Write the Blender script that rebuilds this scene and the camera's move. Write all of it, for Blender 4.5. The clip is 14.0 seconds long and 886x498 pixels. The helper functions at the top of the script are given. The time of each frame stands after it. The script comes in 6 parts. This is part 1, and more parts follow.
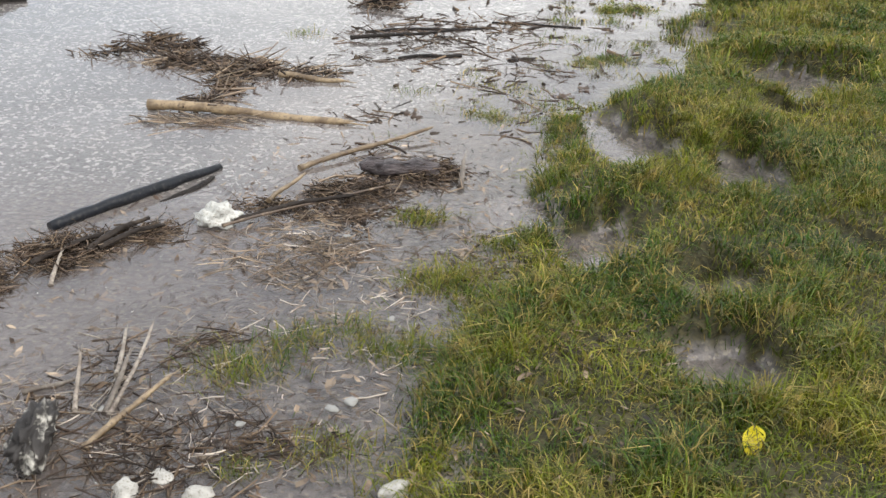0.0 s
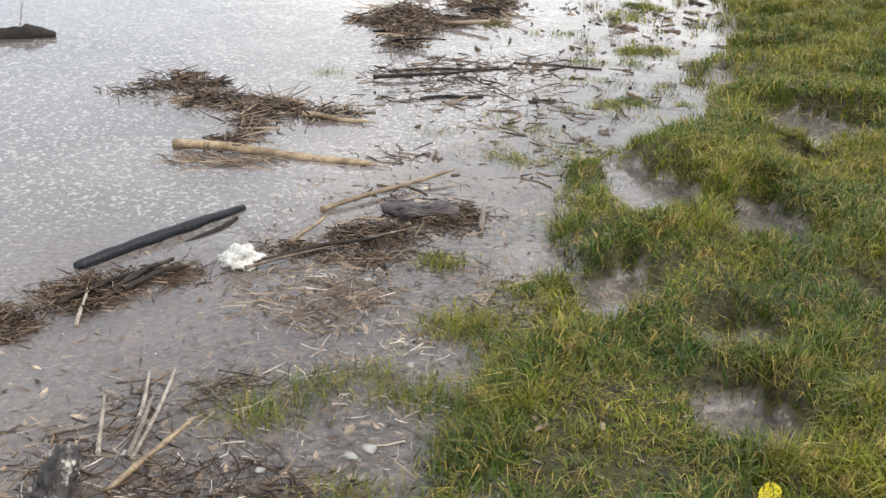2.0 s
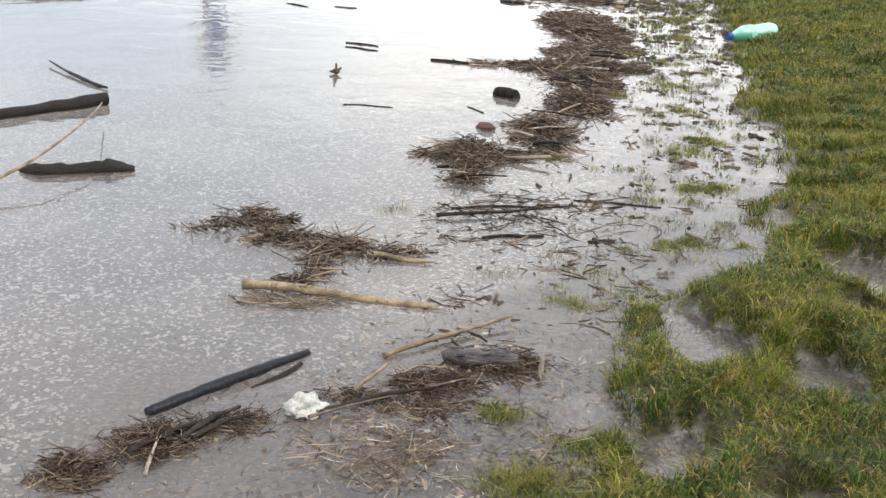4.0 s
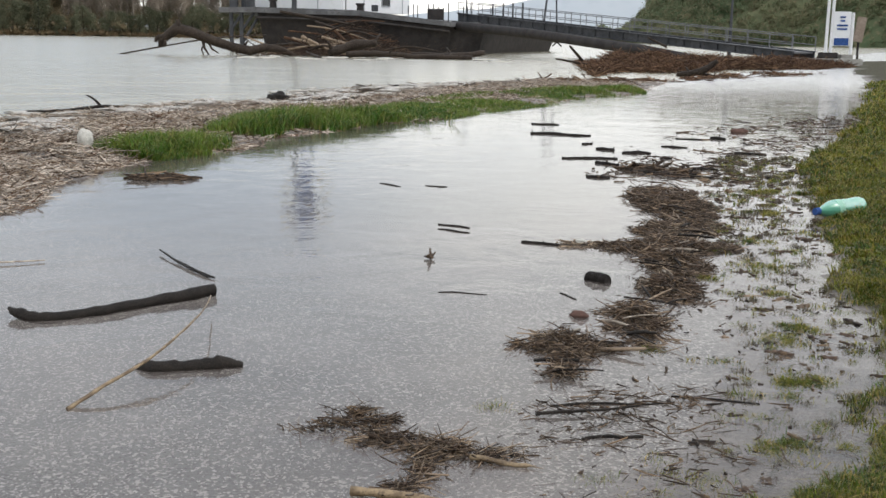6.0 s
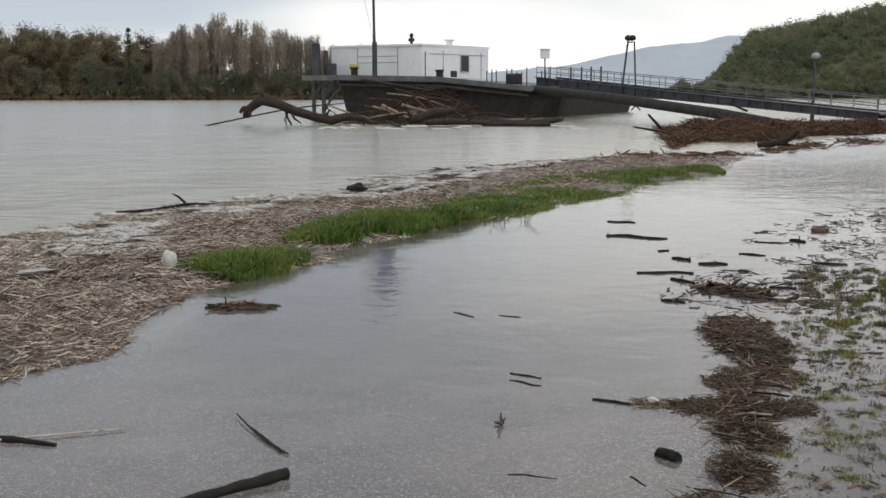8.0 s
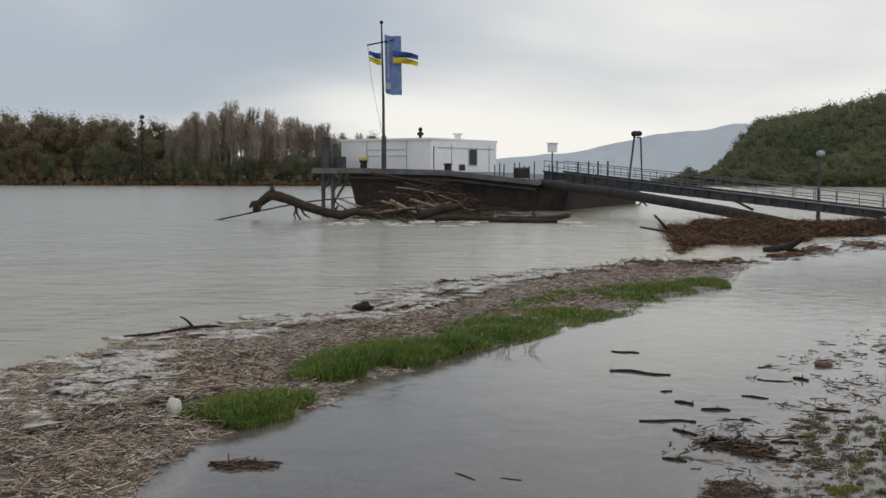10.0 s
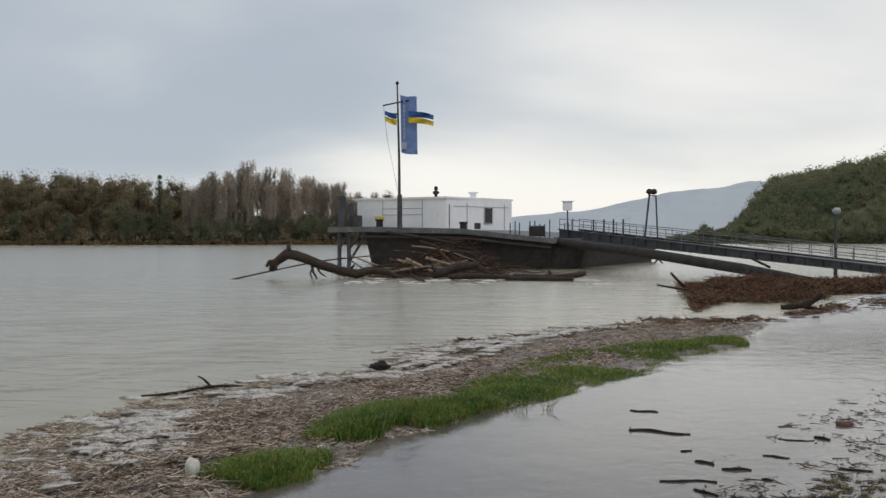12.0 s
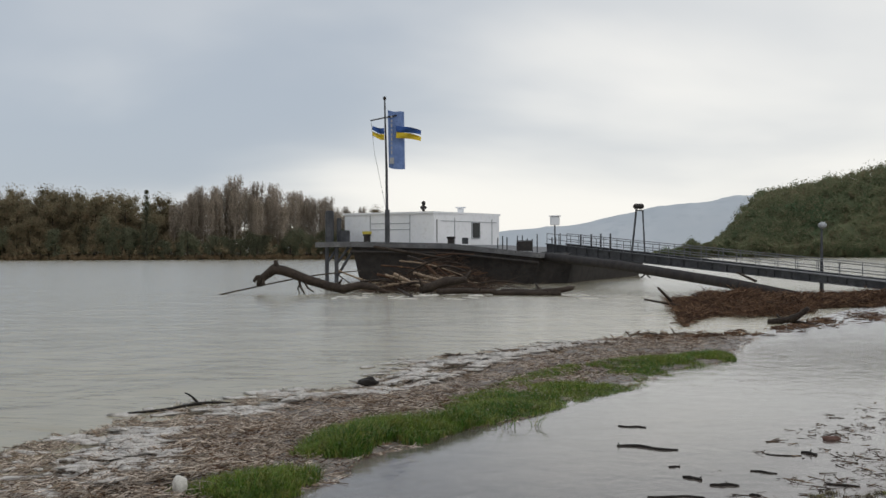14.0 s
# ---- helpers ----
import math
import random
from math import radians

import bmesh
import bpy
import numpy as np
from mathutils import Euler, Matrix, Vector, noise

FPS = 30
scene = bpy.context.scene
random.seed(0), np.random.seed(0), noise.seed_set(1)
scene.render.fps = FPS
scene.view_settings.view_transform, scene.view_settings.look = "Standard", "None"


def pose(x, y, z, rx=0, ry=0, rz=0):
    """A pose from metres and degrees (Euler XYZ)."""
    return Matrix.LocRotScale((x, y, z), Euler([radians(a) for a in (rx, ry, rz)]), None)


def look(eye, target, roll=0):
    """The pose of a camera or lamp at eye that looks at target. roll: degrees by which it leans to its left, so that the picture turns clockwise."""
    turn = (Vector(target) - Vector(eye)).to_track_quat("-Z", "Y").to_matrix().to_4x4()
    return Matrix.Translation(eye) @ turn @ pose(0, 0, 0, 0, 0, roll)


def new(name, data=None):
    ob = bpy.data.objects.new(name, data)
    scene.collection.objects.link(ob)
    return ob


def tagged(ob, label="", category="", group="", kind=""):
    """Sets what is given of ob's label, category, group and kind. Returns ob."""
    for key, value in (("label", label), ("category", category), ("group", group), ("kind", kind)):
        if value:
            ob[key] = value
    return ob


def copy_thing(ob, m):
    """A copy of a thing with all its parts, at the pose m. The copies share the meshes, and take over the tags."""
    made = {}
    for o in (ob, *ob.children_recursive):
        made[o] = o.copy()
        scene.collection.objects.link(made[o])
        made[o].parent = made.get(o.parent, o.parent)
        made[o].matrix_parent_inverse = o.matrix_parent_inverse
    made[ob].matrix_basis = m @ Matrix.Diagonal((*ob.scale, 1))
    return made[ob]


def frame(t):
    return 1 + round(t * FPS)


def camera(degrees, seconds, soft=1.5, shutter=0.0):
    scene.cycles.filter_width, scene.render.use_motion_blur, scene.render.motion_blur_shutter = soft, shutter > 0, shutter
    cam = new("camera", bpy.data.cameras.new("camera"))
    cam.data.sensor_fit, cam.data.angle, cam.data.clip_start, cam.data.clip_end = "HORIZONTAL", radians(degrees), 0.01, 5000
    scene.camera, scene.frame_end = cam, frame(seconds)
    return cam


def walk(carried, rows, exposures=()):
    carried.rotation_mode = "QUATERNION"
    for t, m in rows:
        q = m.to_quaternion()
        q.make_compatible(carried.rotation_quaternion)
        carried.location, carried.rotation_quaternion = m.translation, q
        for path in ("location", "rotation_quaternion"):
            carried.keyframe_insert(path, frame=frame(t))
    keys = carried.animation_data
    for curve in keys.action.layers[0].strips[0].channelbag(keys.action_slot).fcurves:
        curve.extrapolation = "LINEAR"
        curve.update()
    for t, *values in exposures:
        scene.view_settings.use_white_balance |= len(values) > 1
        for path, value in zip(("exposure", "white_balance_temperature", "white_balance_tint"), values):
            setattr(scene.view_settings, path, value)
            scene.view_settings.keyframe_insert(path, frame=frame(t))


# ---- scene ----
cam = camera(44.7, 14.0)
PATH = [
    (0, (0.122, -0.841, 0.831), (0.399, 0.935, -0.046), 2.7),
    (0.5, (0.118, -0.844, 0.83), (0.392, 0.931, -0.05), 3.2),
    (1, (0.12, -0.845, 0.83), (0.383, 0.926, -0.062), 3.0),
    (1.5, (0.122, -0.846, 0.842), (0.374, 0.933, -0.037), 2.6),
    (2, (0.117, -0.845, 0.867), (0.361, 0.957, 0.035), 3.0),
    (2.2, (0.124, -0.845, 0.879), (0.35, 0.968, 0.065), 2.1),
    (4.3, (0.108, -0.864, 0.996), (0.215, 1.035, 0.376), 2.2),
    (4.5, (0.105, -0.868, 1.017), (0.189, 1.041, 0.426), 1.7),
    (5, (0.077, -0.876, 1.057), (0.115, 1.059, 0.554), 1.7),
    (5.5, (0.063, -0.894, 1.093), (0.055, 1.058, 0.656), 1.0),
    (6, (0.057, -0.913, 1.121), (0.028, 1.05, 0.738), 0.9),
    (6.5, (0.046, -0.917, 1.176), (-0.01, 1.054, 0.843), 1.1),
    (7, (0.053, -0.898, 1.278), (-0.078, 1.077, 0.991), 0.8),
    (7.2, (0.061, -0.87, 1.343), (-0.093, 1.103, 1.057), 0.5),
    (9.3, (0.149, -0.926, 2.195), (-0.04, 1.052, 1.971), -0.1),
    (9.5, (0.134, -0.929, 2.224), (-0.059, 1.052, 2.025), 0.2),
    (10, (0.154, -0.93, 2.318), (-0.042, 1.057, 2.192), 0.2),
    (10.5, (0.148, -0.973, 2.297), (-0.06, 1.013, 2.2), -0.2),
    (11, (0.16, -0.997, 2.326), (-0.033, 0.993, 2.261), 0.4),
    (11.5, (0.154, -1.029, 2.337), (-0.06, 0.959, 2.296), 0.3),
    (12, (0.135, -0.982, 2.329), (-0.09, 1.005, 2.311), -0.0),
    (12.5, (0.161, -1.017, 2.337), (-0.062, 0.971, 2.332), 0.1),
    (13, (0.156, -1.011, 2.347), (-0.067, 0.977, 2.357), -0.1),
    (13.5, (0.163, -1.024, 2.348), (-0.048, 0.965, 2.362), -0.1),
    (14, (0.133, -1.002, 2.349), (-0.069, 0.987, 2.358), -0.1),
]
EXPOSURES = [(0, 1.34), (2.2, 1.44), (4.3, 1.19), (5.5, 0.74), (6.5, 0.53), (7.2, 0.36), (9.4, -0.06), (10, -0.14), (11, -0.12), (14, -0.08)]
walk(cam, [(t, look(eye, target, roll)) for t, eye, target, roll in PATH], EXPOSURES)

# ---- light ----
world = bpy.data.worlds.new("overcast_sky")
scene.world = world
world.use_nodes = True
SUN_AZ, SUN_EL = 125.0, 52.0
sun_dir = Vector((math.sin(radians(SUN_AZ)) * math.cos(radians(SUN_EL)),
                  math.cos(radians(SUN_AZ)) * math.cos(radians(SUN_EL)), math.sin(radians(SUN_EL))))


def wire(tree, kind, **values):
    """A node with inputs set: numbers, tuples or sockets; names with underscores for blanks."""
    n = tree.nodes.new(kind)
    for key, value in values.items():
        name = key.replace("_", " ")
        if key.startswith("i") and key[1:].isdigit():
            sock = n.inputs[int(key[1:])]
        else:
            sock = n.inputs[name]
        if isinstance(value, bpy.types.NodeSocket):
            tree.links.new(value, sock)
        elif isinstance(value, tuple) and len(value) == 3 and sock.type == "RGBA":
            sock.default_value = (*value, 1)
        else:
            sock.default_value = value
    return n


def maths(tree, op, a, b=0.0, c=0.0, clamp=False):
    n = wire(tree, "ShaderNodeMath", i0=a, i1=b, i2=c)
    n.operation, n.use_clamp = op, clamp
    return n.outputs[0]


def blend(tree, fac, a, b, how="MIX"):
    n = tree.nodes.new("ShaderNodeMix")
    n.data_type, n.blend_type = "RGBA", how
    for sock, value in ((n.inputs[0], fac), (n.inputs[6], a), (n.inputs[7], b)):
        if isinstance(value, bpy.types.NodeSocket):
            tree.links.new(value, sock)
        elif isinstance(value, tuple):
            sock.default_value = (*value, 1)
        else:
            sock.default_value = value
    return n.outputs[2]


def ramp(tree, fac, lo, hi):
    n = wire(tree, "ShaderNodeMapRange", i0=fac, i1=lo, i2=hi, i3=0.0, i4=1.0)
    n.interpolation_type = "SMOOTHSTEP"
    return n.outputs[0]


wt = world.node_tree
wt.nodes.clear()
coords = wt.nodes.new("ShaderNodeTexCoord").outputs["Generated"]
sky = wt.nodes.new("ShaderNodeTexSky")
sky.sky_type, sky.sun_disc = "NISHITA", False
sky.sun_elevation, sky.sun_rotation = radians(SUN_EL), radians(SUN_AZ)
clear = wire(wt, "ShaderNodeVectorMath", i0=sky.outputs[0], i1=(0.1, 0.1, 0.1))
clear.operation = "MULTIPLY"
toward = wire(wt, "ShaderNodeVectorMath", i0=coords, i1=(0.24, 0.96, 0.15))
toward.operation = "DOT_PRODUCT"
axes = wire(wt, "ShaderNodeSeparateXYZ", Vector=coords)
around = ramp(wt, toward.outputs["Value"], 0.55, 1.0)
up = maths(wt, "ABSOLUTE", axes.outputs[2])
low = maths(wt, "POWER", maths(wt, "SUBTRACT", 1.0, up), 9.0)
lift = maths(wt, "ADD", up, 0.2)
deck = wire(wt, "ShaderNodeCombineXYZ", X=maths(wt, "DIVIDE", axes.outputs[0], lift), Y=maths(wt, "DIVIDE", axes.outputs[1], lift), Z=3.7)
cloud = wire(wt, "ShaderNodeTexNoise", Vector=deck.outputs[0], Scale=0.55, Detail=5.0, Roughness=0.45, Distortion=0.25)
shade = maths(wt, "ADD", maths(wt, "MULTIPLY", ramp(wt, cloud.outputs[0], 0.3, 0.7), 0.62), maths(wt, "MULTIPLY", around, 0.25))
shade = maths(wt, "ADD", shade, maths(wt, "MULTIPLY", low, 0.34))
bank_of_cloud = wire(wt, "ShaderNodeVectorMath", i0=coords, i1=(-0.44, 0.8, 0.4))
bank_of_cloud.operation = "DOT_PRODUCT"
shade = maths(wt, "SUBTRACT", shade, maths(wt, "MULTIPLY", ramp(wt, bank_of_cloud.outputs["Value"], 0.84, 1.0), 0.5))
grey = blend(wt, ramp(wt, shade, 0.05, 1.0), (0.445, 0.495, 0.56), (1.0, 0.975, 0.92))
cover = blend(wt, 0.9, clear.outputs[0], grey)
back = wire(wt, "ShaderNodeBackground", Color=cover, Strength=1.08)
wt.links.new(back.outputs[0], wt.nodes.new("ShaderNodeOutputWorld").inputs[0])

lamp = bpy.data.lights.new("sun", "SUN")
lamp.energy, lamp.angle, lamp.color = 0.8, radians(25), (1.0, 0.96, 0.9)
sun = new("sun", lamp)
sun.matrix_world = look(Vector((20, 20, 60)), Vector((20, 20, 60)) - sun_dir)


# ---- materials ----
def blank(name):
    m = bpy.data.materials.new(name)
    m.use_nodes = True
    m.node_tree.nodes.clear()
    return m, m.node_tree


def finish(tree, shader):
    tree.links.new(shader.outputs[0], tree.nodes.new("ShaderNodeOutputMaterial").inputs[0])


def surface(name, c1, c2, c3=None, scale=20.0, rough=0.8, bump=0.3, island=0.0, metal=0.0, rand=0.0, stretch=(1, 1, 1), through_light=0.0, deep=0.01, spec=0.5):
    """Two scales of noise over two or three colours, with relief; island and rand vary brightness piece by piece."""
    m, t = blank(name)
    place = wire(t, "ShaderNodeMapping", Vector=t.nodes.new("ShaderNodeTexCoord").outputs["Object"], Scale=stretch)
    big = wire(t, "ShaderNodeTexNoise", Vector=place.outputs[0], Scale=scale, Detail=4.0, Roughness=0.6)
    fine = wire(t, "ShaderNodeTexNoise", Vector=place.outputs[0], Scale=scale * 7.3, Detail=3.0, Roughness=0.6)
    col = blend(t, ramp(t, big.outputs[0], 0.35, 0.65), c1, c2)
    if c3:
        col = blend(t, ramp(t, fine.outputs[0], 0.5, 0.72), col, c3)
    else:
        col = blend(t, ramp(t, fine.outputs[0], 0.4, 0.75), col, tuple(0.65 * c for c in c1))
    if island:
        pick = t.nodes.new("ShaderNodeNewGeometry").outputs["Random Per Island"]
        other = t.nodes.new("ShaderNodeTexWhiteNoise")
        other.noise_dimensions = "1D"
        t.links.new(maths(t, "MULTIPLY", pick, 91.7), other.inputs["W"])
        if c3:
            col = blend(t, ramp(t, other.outputs[0], 0.68, 1.0), col, c3)
        gain = wire(t, "ShaderNodeMapRange", i0=pick, i1=0.0, i2=1.0, i3=1 - island, i4=1 + island).outputs[0]
        tone = wire(t, "ShaderNodeCombineXYZ", X=gain, Y=gain, Z=gain)
        col = blend(t, 1.0, col, tone.outputs[0], "MULTIPLY")
    if rand:
        gain = wire(t, "ShaderNodeMapRange", i0=t.nodes.new("ShaderNodeObjectInfo").outputs["Random"], i1=0.0, i2=1.0, i3=1 - rand, i4=1 + rand).outputs[0]
        tone = wire(t, "ShaderNodeCombineXYZ", X=gain, Y=gain, Z=gain)
        col = blend(t, 1.0, col, tone.outputs[0], "MULTIPLY")
    relief = wire(t, "ShaderNodeBump", Strength=bump, Distance=deep, Height=maths(t, "ADD", big.outputs[0], fine.outputs[0]))
    skin = wire(t, "ShaderNodeBsdfPrincipled", Base_Color=col, Metallic=metal, Normal=relief.outputs[0],
                Roughness=maths(t, "ADD", maths(t, "MULTIPLY", fine.outputs[0], 0.25), rough - 0.12, clamp=True))
    skin.inputs["Specular IOR Level"].default_value = spec
    if through_light:
        glowing = wire(t, "ShaderNodeBsdfTranslucent", Color=col)
        mixed = wire(t, "ShaderNodeMixShader", Fac=through_light, i1=skin.outputs[0], i2=glowing.outputs[0])
        skin = mixed
    finish(t, skin)
    return m


def water(name, murk, murk_col, clear_col, waves, strength, deep, gloss_rough=0.03, boost=1.0, windy=()):
    """Water with silt: a share of light goes through, a share is scattered by silt, the rest mirrors the sky."""
    m, t = blank(name)
    place = t.nodes.new("ShaderNodeTexCoord").outputs["Object"]
    heights = None
    for size, stretch, share in waves:
        way = wire(t, "ShaderNodeMapping", Vector=place, Scale=stretch)
        n = wire(t, "ShaderNodeTexNoise", Vector=way.outputs[0], Scale=size, Detail=3.0, Roughness=0.55, Distortion=0.9)
        h = maths(t, "MULTIPLY", n.outputs[0], share)
        heights = h if heights is None else maths(t, "ADD", heights, h)
    if windy:
        # wind and current reach the open water beyond the sheltered path
        along = wire(t, "ShaderNodeSeparateXYZ", Vector=place)
        open_water = ramp(t, along.outputs[1], windy[0], windy[1])
        heights = maths(t, "MULTIPLY", heights, maths(t, "ADD", 1.0, maths(t, "MULTIPLY", open_water, windy[2])))
        gloss_rough = maths(t, "ADD", gloss_rough, maths(t, "MULTIPLY", open_water, windy[3]))
    relief = wire(t, "ShaderNodeBump", Strength=strength, Distance=deep, Height=heights)
    patches = wire(t, "ShaderNodeTexNoise", Vector=place, Scale=0.9, Detail=4.0, Roughness=0.6)
    silt = blend(t, patches.outputs[0], tuple(0.75 * c for c in murk_col), tuple(1.2 * c for c in murk_col))
    see = wire(t, "ShaderNodeBsdfTransparent", Color=clear_col)
    deepness = t.nodes.new("ShaderNodeAttribute")
    deepness.attribute_name = "depth"
    if murk < 0.9:
        # deeper water swallows more light before it comes back
        silt = blend(t, ramp(t, deepness.outputs["Fac"], 0.045, 0.13), silt, blend(t, 0.58, silt, (0.03, 0.025, 0.016)))
    cloudy = maths(t, "MULTIPLY", ramp(t, patches.outputs[0], -0.3, 1.1), maths(t, "ADD", murk * 1.6, maths(t, "MULTIPLY", ramp(t, deepness.outputs["Fac"], 0.05, 0.12), 0.5)), clamp=True)
    cloudy = maths(t, "MULTIPLY", cloudy, maths(t, "MULTIPLY", maths(t, "SUBTRACT", deepness.outputs["Fac"], 0.002), 24.0, clamp=True), clamp=True)
    mud = wire(t, "ShaderNodeBsdfDiffuse", Color=silt, Normal=relief.outputs[0])
    body = wire(t, "ShaderNodeMixShader", Fac=cloudy if murk < 0.9 else 1.0,
                i1=see.outputs[0], i2=mud.outputs[0])
    shine = wire(t, "ShaderNodeBsdfGlossy", Color=(1, 1, 1), Roughness=gloss_rough, Normal=relief.outputs[0])
    edge = wire(t, "ShaderNodeFresnel", IOR=1.33, Normal=relief.outputs[0])
    mixed = wire(t, "ShaderNodeMixShader", Fac=maths(t, "MULTIPLY", edge.outputs[0], boost, clamp=True), i1=body.outputs[0], i2=shine.outputs[0])
    finish(t, mixed)
    return m


def ground_material():
    """Washed aggregate paving, mud and turf soil, chosen by the cover attribute of the sheet (0 paving, 1 mud, 2 soil)."""
    m, t = blank("ground")
    place = t.nodes.new("ShaderNodeTexCoord").outputs["Object"]
    cells = wire(t, "ShaderNodeTexVoronoi", Vector=place, Scale=100.0)
    small = wire(t, "ShaderNodeTexVoronoi", Vector=place, Scale=165.0)
    stain = wire(t, "ShaderNodeTexNoise", Vector=place, Scale=1.7, Detail=5.0, Roughness=0.65)
    grain = wire(t, "ShaderNodeTexNoise", Vector=place, Scale=60.0, Detail=4.0, Roughness=0.7)
    dice = wire(t, "ShaderNodeSeparateColor", Color=cells.outputs["Color"])
    dice2 = wire(t, "ShaderNodeSeparateColor", Color=small.outputs["Color"])
    base = blend(t, ramp(t, stain.outputs[0], 0.3, 0.7), (0.13, 0.128, 0.122), (0.225, 0.218, 0.206))
    pave = blend(t, ramp(t, dice.outputs[0], 0.84, 0.9), base, (0.6, 0.58, 0.54))
    pave = blend(t, ramp(t, dice2.outputs[1], 0.86, 0.94), pave, (0.68, 0.66, 0.63))
    pave = blend(t, ramp(t, dice2.outputs[2], 0.8, 1.0), pave, (0.05, 0.045, 0.04))
    mud = blend(t, ramp(t, grain.outputs[0], 0.35, 0.7), (0.09, 0.078, 0.072), (0.235, 0.205, 0.187))
    mud = blend(t, ramp(t, dice2.outputs[0], 0.8, 1.0), mud, (0.3, 0.26, 0.21))
    soil = blend(t, ramp(t, grain.outputs[0], 0.35, 0.65), (0.022, 0.02, 0.009), (0.07, 0.06, 0.024))
    cover_at = t.nodes.new("ShaderNodeAttribute")
    cover_at.attribute_name = "cover"
    wob = maths(t, "ADD", cover_at.outputs["Fac"], maths(t, "MULTIPLY", maths(t, "SUBTRACT", grain.outputs[0], 0.5), 0.5))
    col = blend(t, ramp(t, wob, 0.25, 0.75), pave, mud)
    col = blend(t, ramp(t, wob, 1.25, 1.75), col, soil)
    relief = wire(t, "ShaderNodeBump", Strength=0.5, Distance=0.006, Height=maths(t, "ADD", cells.outputs["Distance"], grain.outputs[0]))
    finish(t, wire(t, "ShaderNodeBsdfPrincipled", Base_Color=col, Roughness=maths(t, "ADD", 0.5, maths(t, "MULTIPLY", ramp(t, wob, 1.2, 1.8), 0.45)), Normal=relief.outputs[0]))
    return m


GROUND = ground_material()
FLOOD = water("flood_water", 0.36, (0.28, 0.24, 0.222), (0.88, 0.87, 0.86),
              [(2.2, (1, 1, 1), 1.0), (9.0, (1, 1, 1), 0.25)], 0.2, 0.03, 0.02, 1.05, (14.0, 36.0, 9.0, 0.22))
RIVER = water("river_water", 1.0, (0.325, 0.29, 0.2), (0, 0, 0),
              [(0.1, (0.9, 1.0, 1), 1.2), (0.45, (0.7, 1.0, 1), 0.6), (1.7, (0.6, 1.0, 1), 0.1), (4.0, (0.8, 1, 1), 0.04)], 0.5, 0.3, 0.19, 0.75)
GRASS = surface("grass", (0.036, 0.084, 0.005), (0.165, 0.175, 0.01), (0.33, 0.24, 0.07), scale=4.0, rough=0.45, bump=0.1, island=0.75, through_light=0.35, spec=0.4)
DEADGRASS = surface("dead_grass", (0.045, 0.04, 0.02), (0.1, 0.082, 0.04), (0.2, 0.16, 0.09), scale=6.0, rough=0.5, bump=0.1, island=0.6, through_light=0.2)
LUSH = surface("lush_grass", (0.05, 0.135, 0.012), (0.14, 0.215, 0.026), (0.26, 0.24, 0.06), scale=1.2, rough=0.45, bump=0.1, island=0.55, through_light=0.3)
STRAW = surface("wet_straw", (0.17, 0.115, 0.072), (0.29, 0.22, 0.15), (0.08, 0.055, 0.04), scale=6, rough=0.6, bump=0.3, island=0.7, deep=0.002)
WRACKWOOD = surface("wet_wrack", (0.065, 0.042, 0.027), (0.13, 0.088, 0.058), (0.25, 0.18, 0.12), scale=7, rough=0.5, bump=0.3, island=0.65, deep=0.003)
PALE = surface("bleached_reed", (0.4, 0.33, 0.265), (0.6, 0.52, 0.44), (0.16, 0.11, 0.078), scale=5, rough=0.6, bump=0.3, island=0.55, deep=0.002)
ROTTEN = surface("rotten_litter", (0.026, 0.018, 0.013), (0.066, 0.043, 0.03), (0.17, 0.115, 0.07), scale=9, rough=0.6, bump=0.4, island=0.6, deep=0.004, spec=0.25)
BRUSH = surface("brown_brushwood", (0.05, 0.028, 0.018), (0.1, 0.055, 0.034), (0.18, 0.11, 0.065), scale=0.6, rough=0.8, bump=0.3, island=0.55, spec=0.15)
GREYREED = surface("grey_reed", (0.14, 0.11, 0.085), (0.36, 0.31, 0.25), (0.09, 0.065, 0.05), scale=30, rough=0.6, bump=0.3, deep=0.002, rand=0.3)
CANE = surface("golden_cane", (0.13, 0.085, 0.045), (0.33, 0.24, 0.14), (0.08, 0.052, 0.034), scale=25, rough=0.45, bump=0.25, stretch=(1, 1, 1), deep=0.002, rand=0.15)
BARK = surface("wet_bark", (0.01, 0.008, 0.007), (0.02, 0.016, 0.013), (0.042, 0.034, 0.028), scale=30, rough=0.55, bump=0.8, deep=0.006, rand=0.25, spec=0.18)
DARKBRUSH = surface("dark_brushwood", (0.024, 0.016, 0.012), (0.05, 0.032, 0.023), (0.1, 0.068, 0.048), scale=0.6, rough=0.85, bump=0.3, island=0.6, spec=0.15)
LOGWOOD = surface("stripped_log", (0.02, 0.015, 0.012), (0.042, 0.031, 0.024), (0.095, 0.072, 0.054), scale=2.5, rough=0.7, bump=0.6, deep=0.05, spec=0.2)
RUBBER = surface("black_hose", (0.009, 0.01, 0.012), (0.018, 0.019, 0.023), (0.045, 0.042, 0.04), scale=18, rough=0.4, bump=0.25, deep=0.003, spec=0.2)
FOAMED = surface("white_foam", (0.5, 0.485, 0.44), (0.64, 0.62, 0.57), (0.3, 0.26, 0.2), scale=30, rough=0.8, bump=0.6, deep=0.004)
SCUM = surface("river_scum", (0.44, 0.41, 0.38), (0.64, 0.61, 0.57), (0.2, 0.155, 0.12), scale=9, rough=0.7, bump=0.6, deep=0.02)
STEEL = surface("dark_painted_steel", (0.03, 0.028, 0.028), (0.048, 0.044, 0.043), (0.07, 0.052, 0.042), scale=1.5, rough=0.75, bump=0.15, spec=0.15)
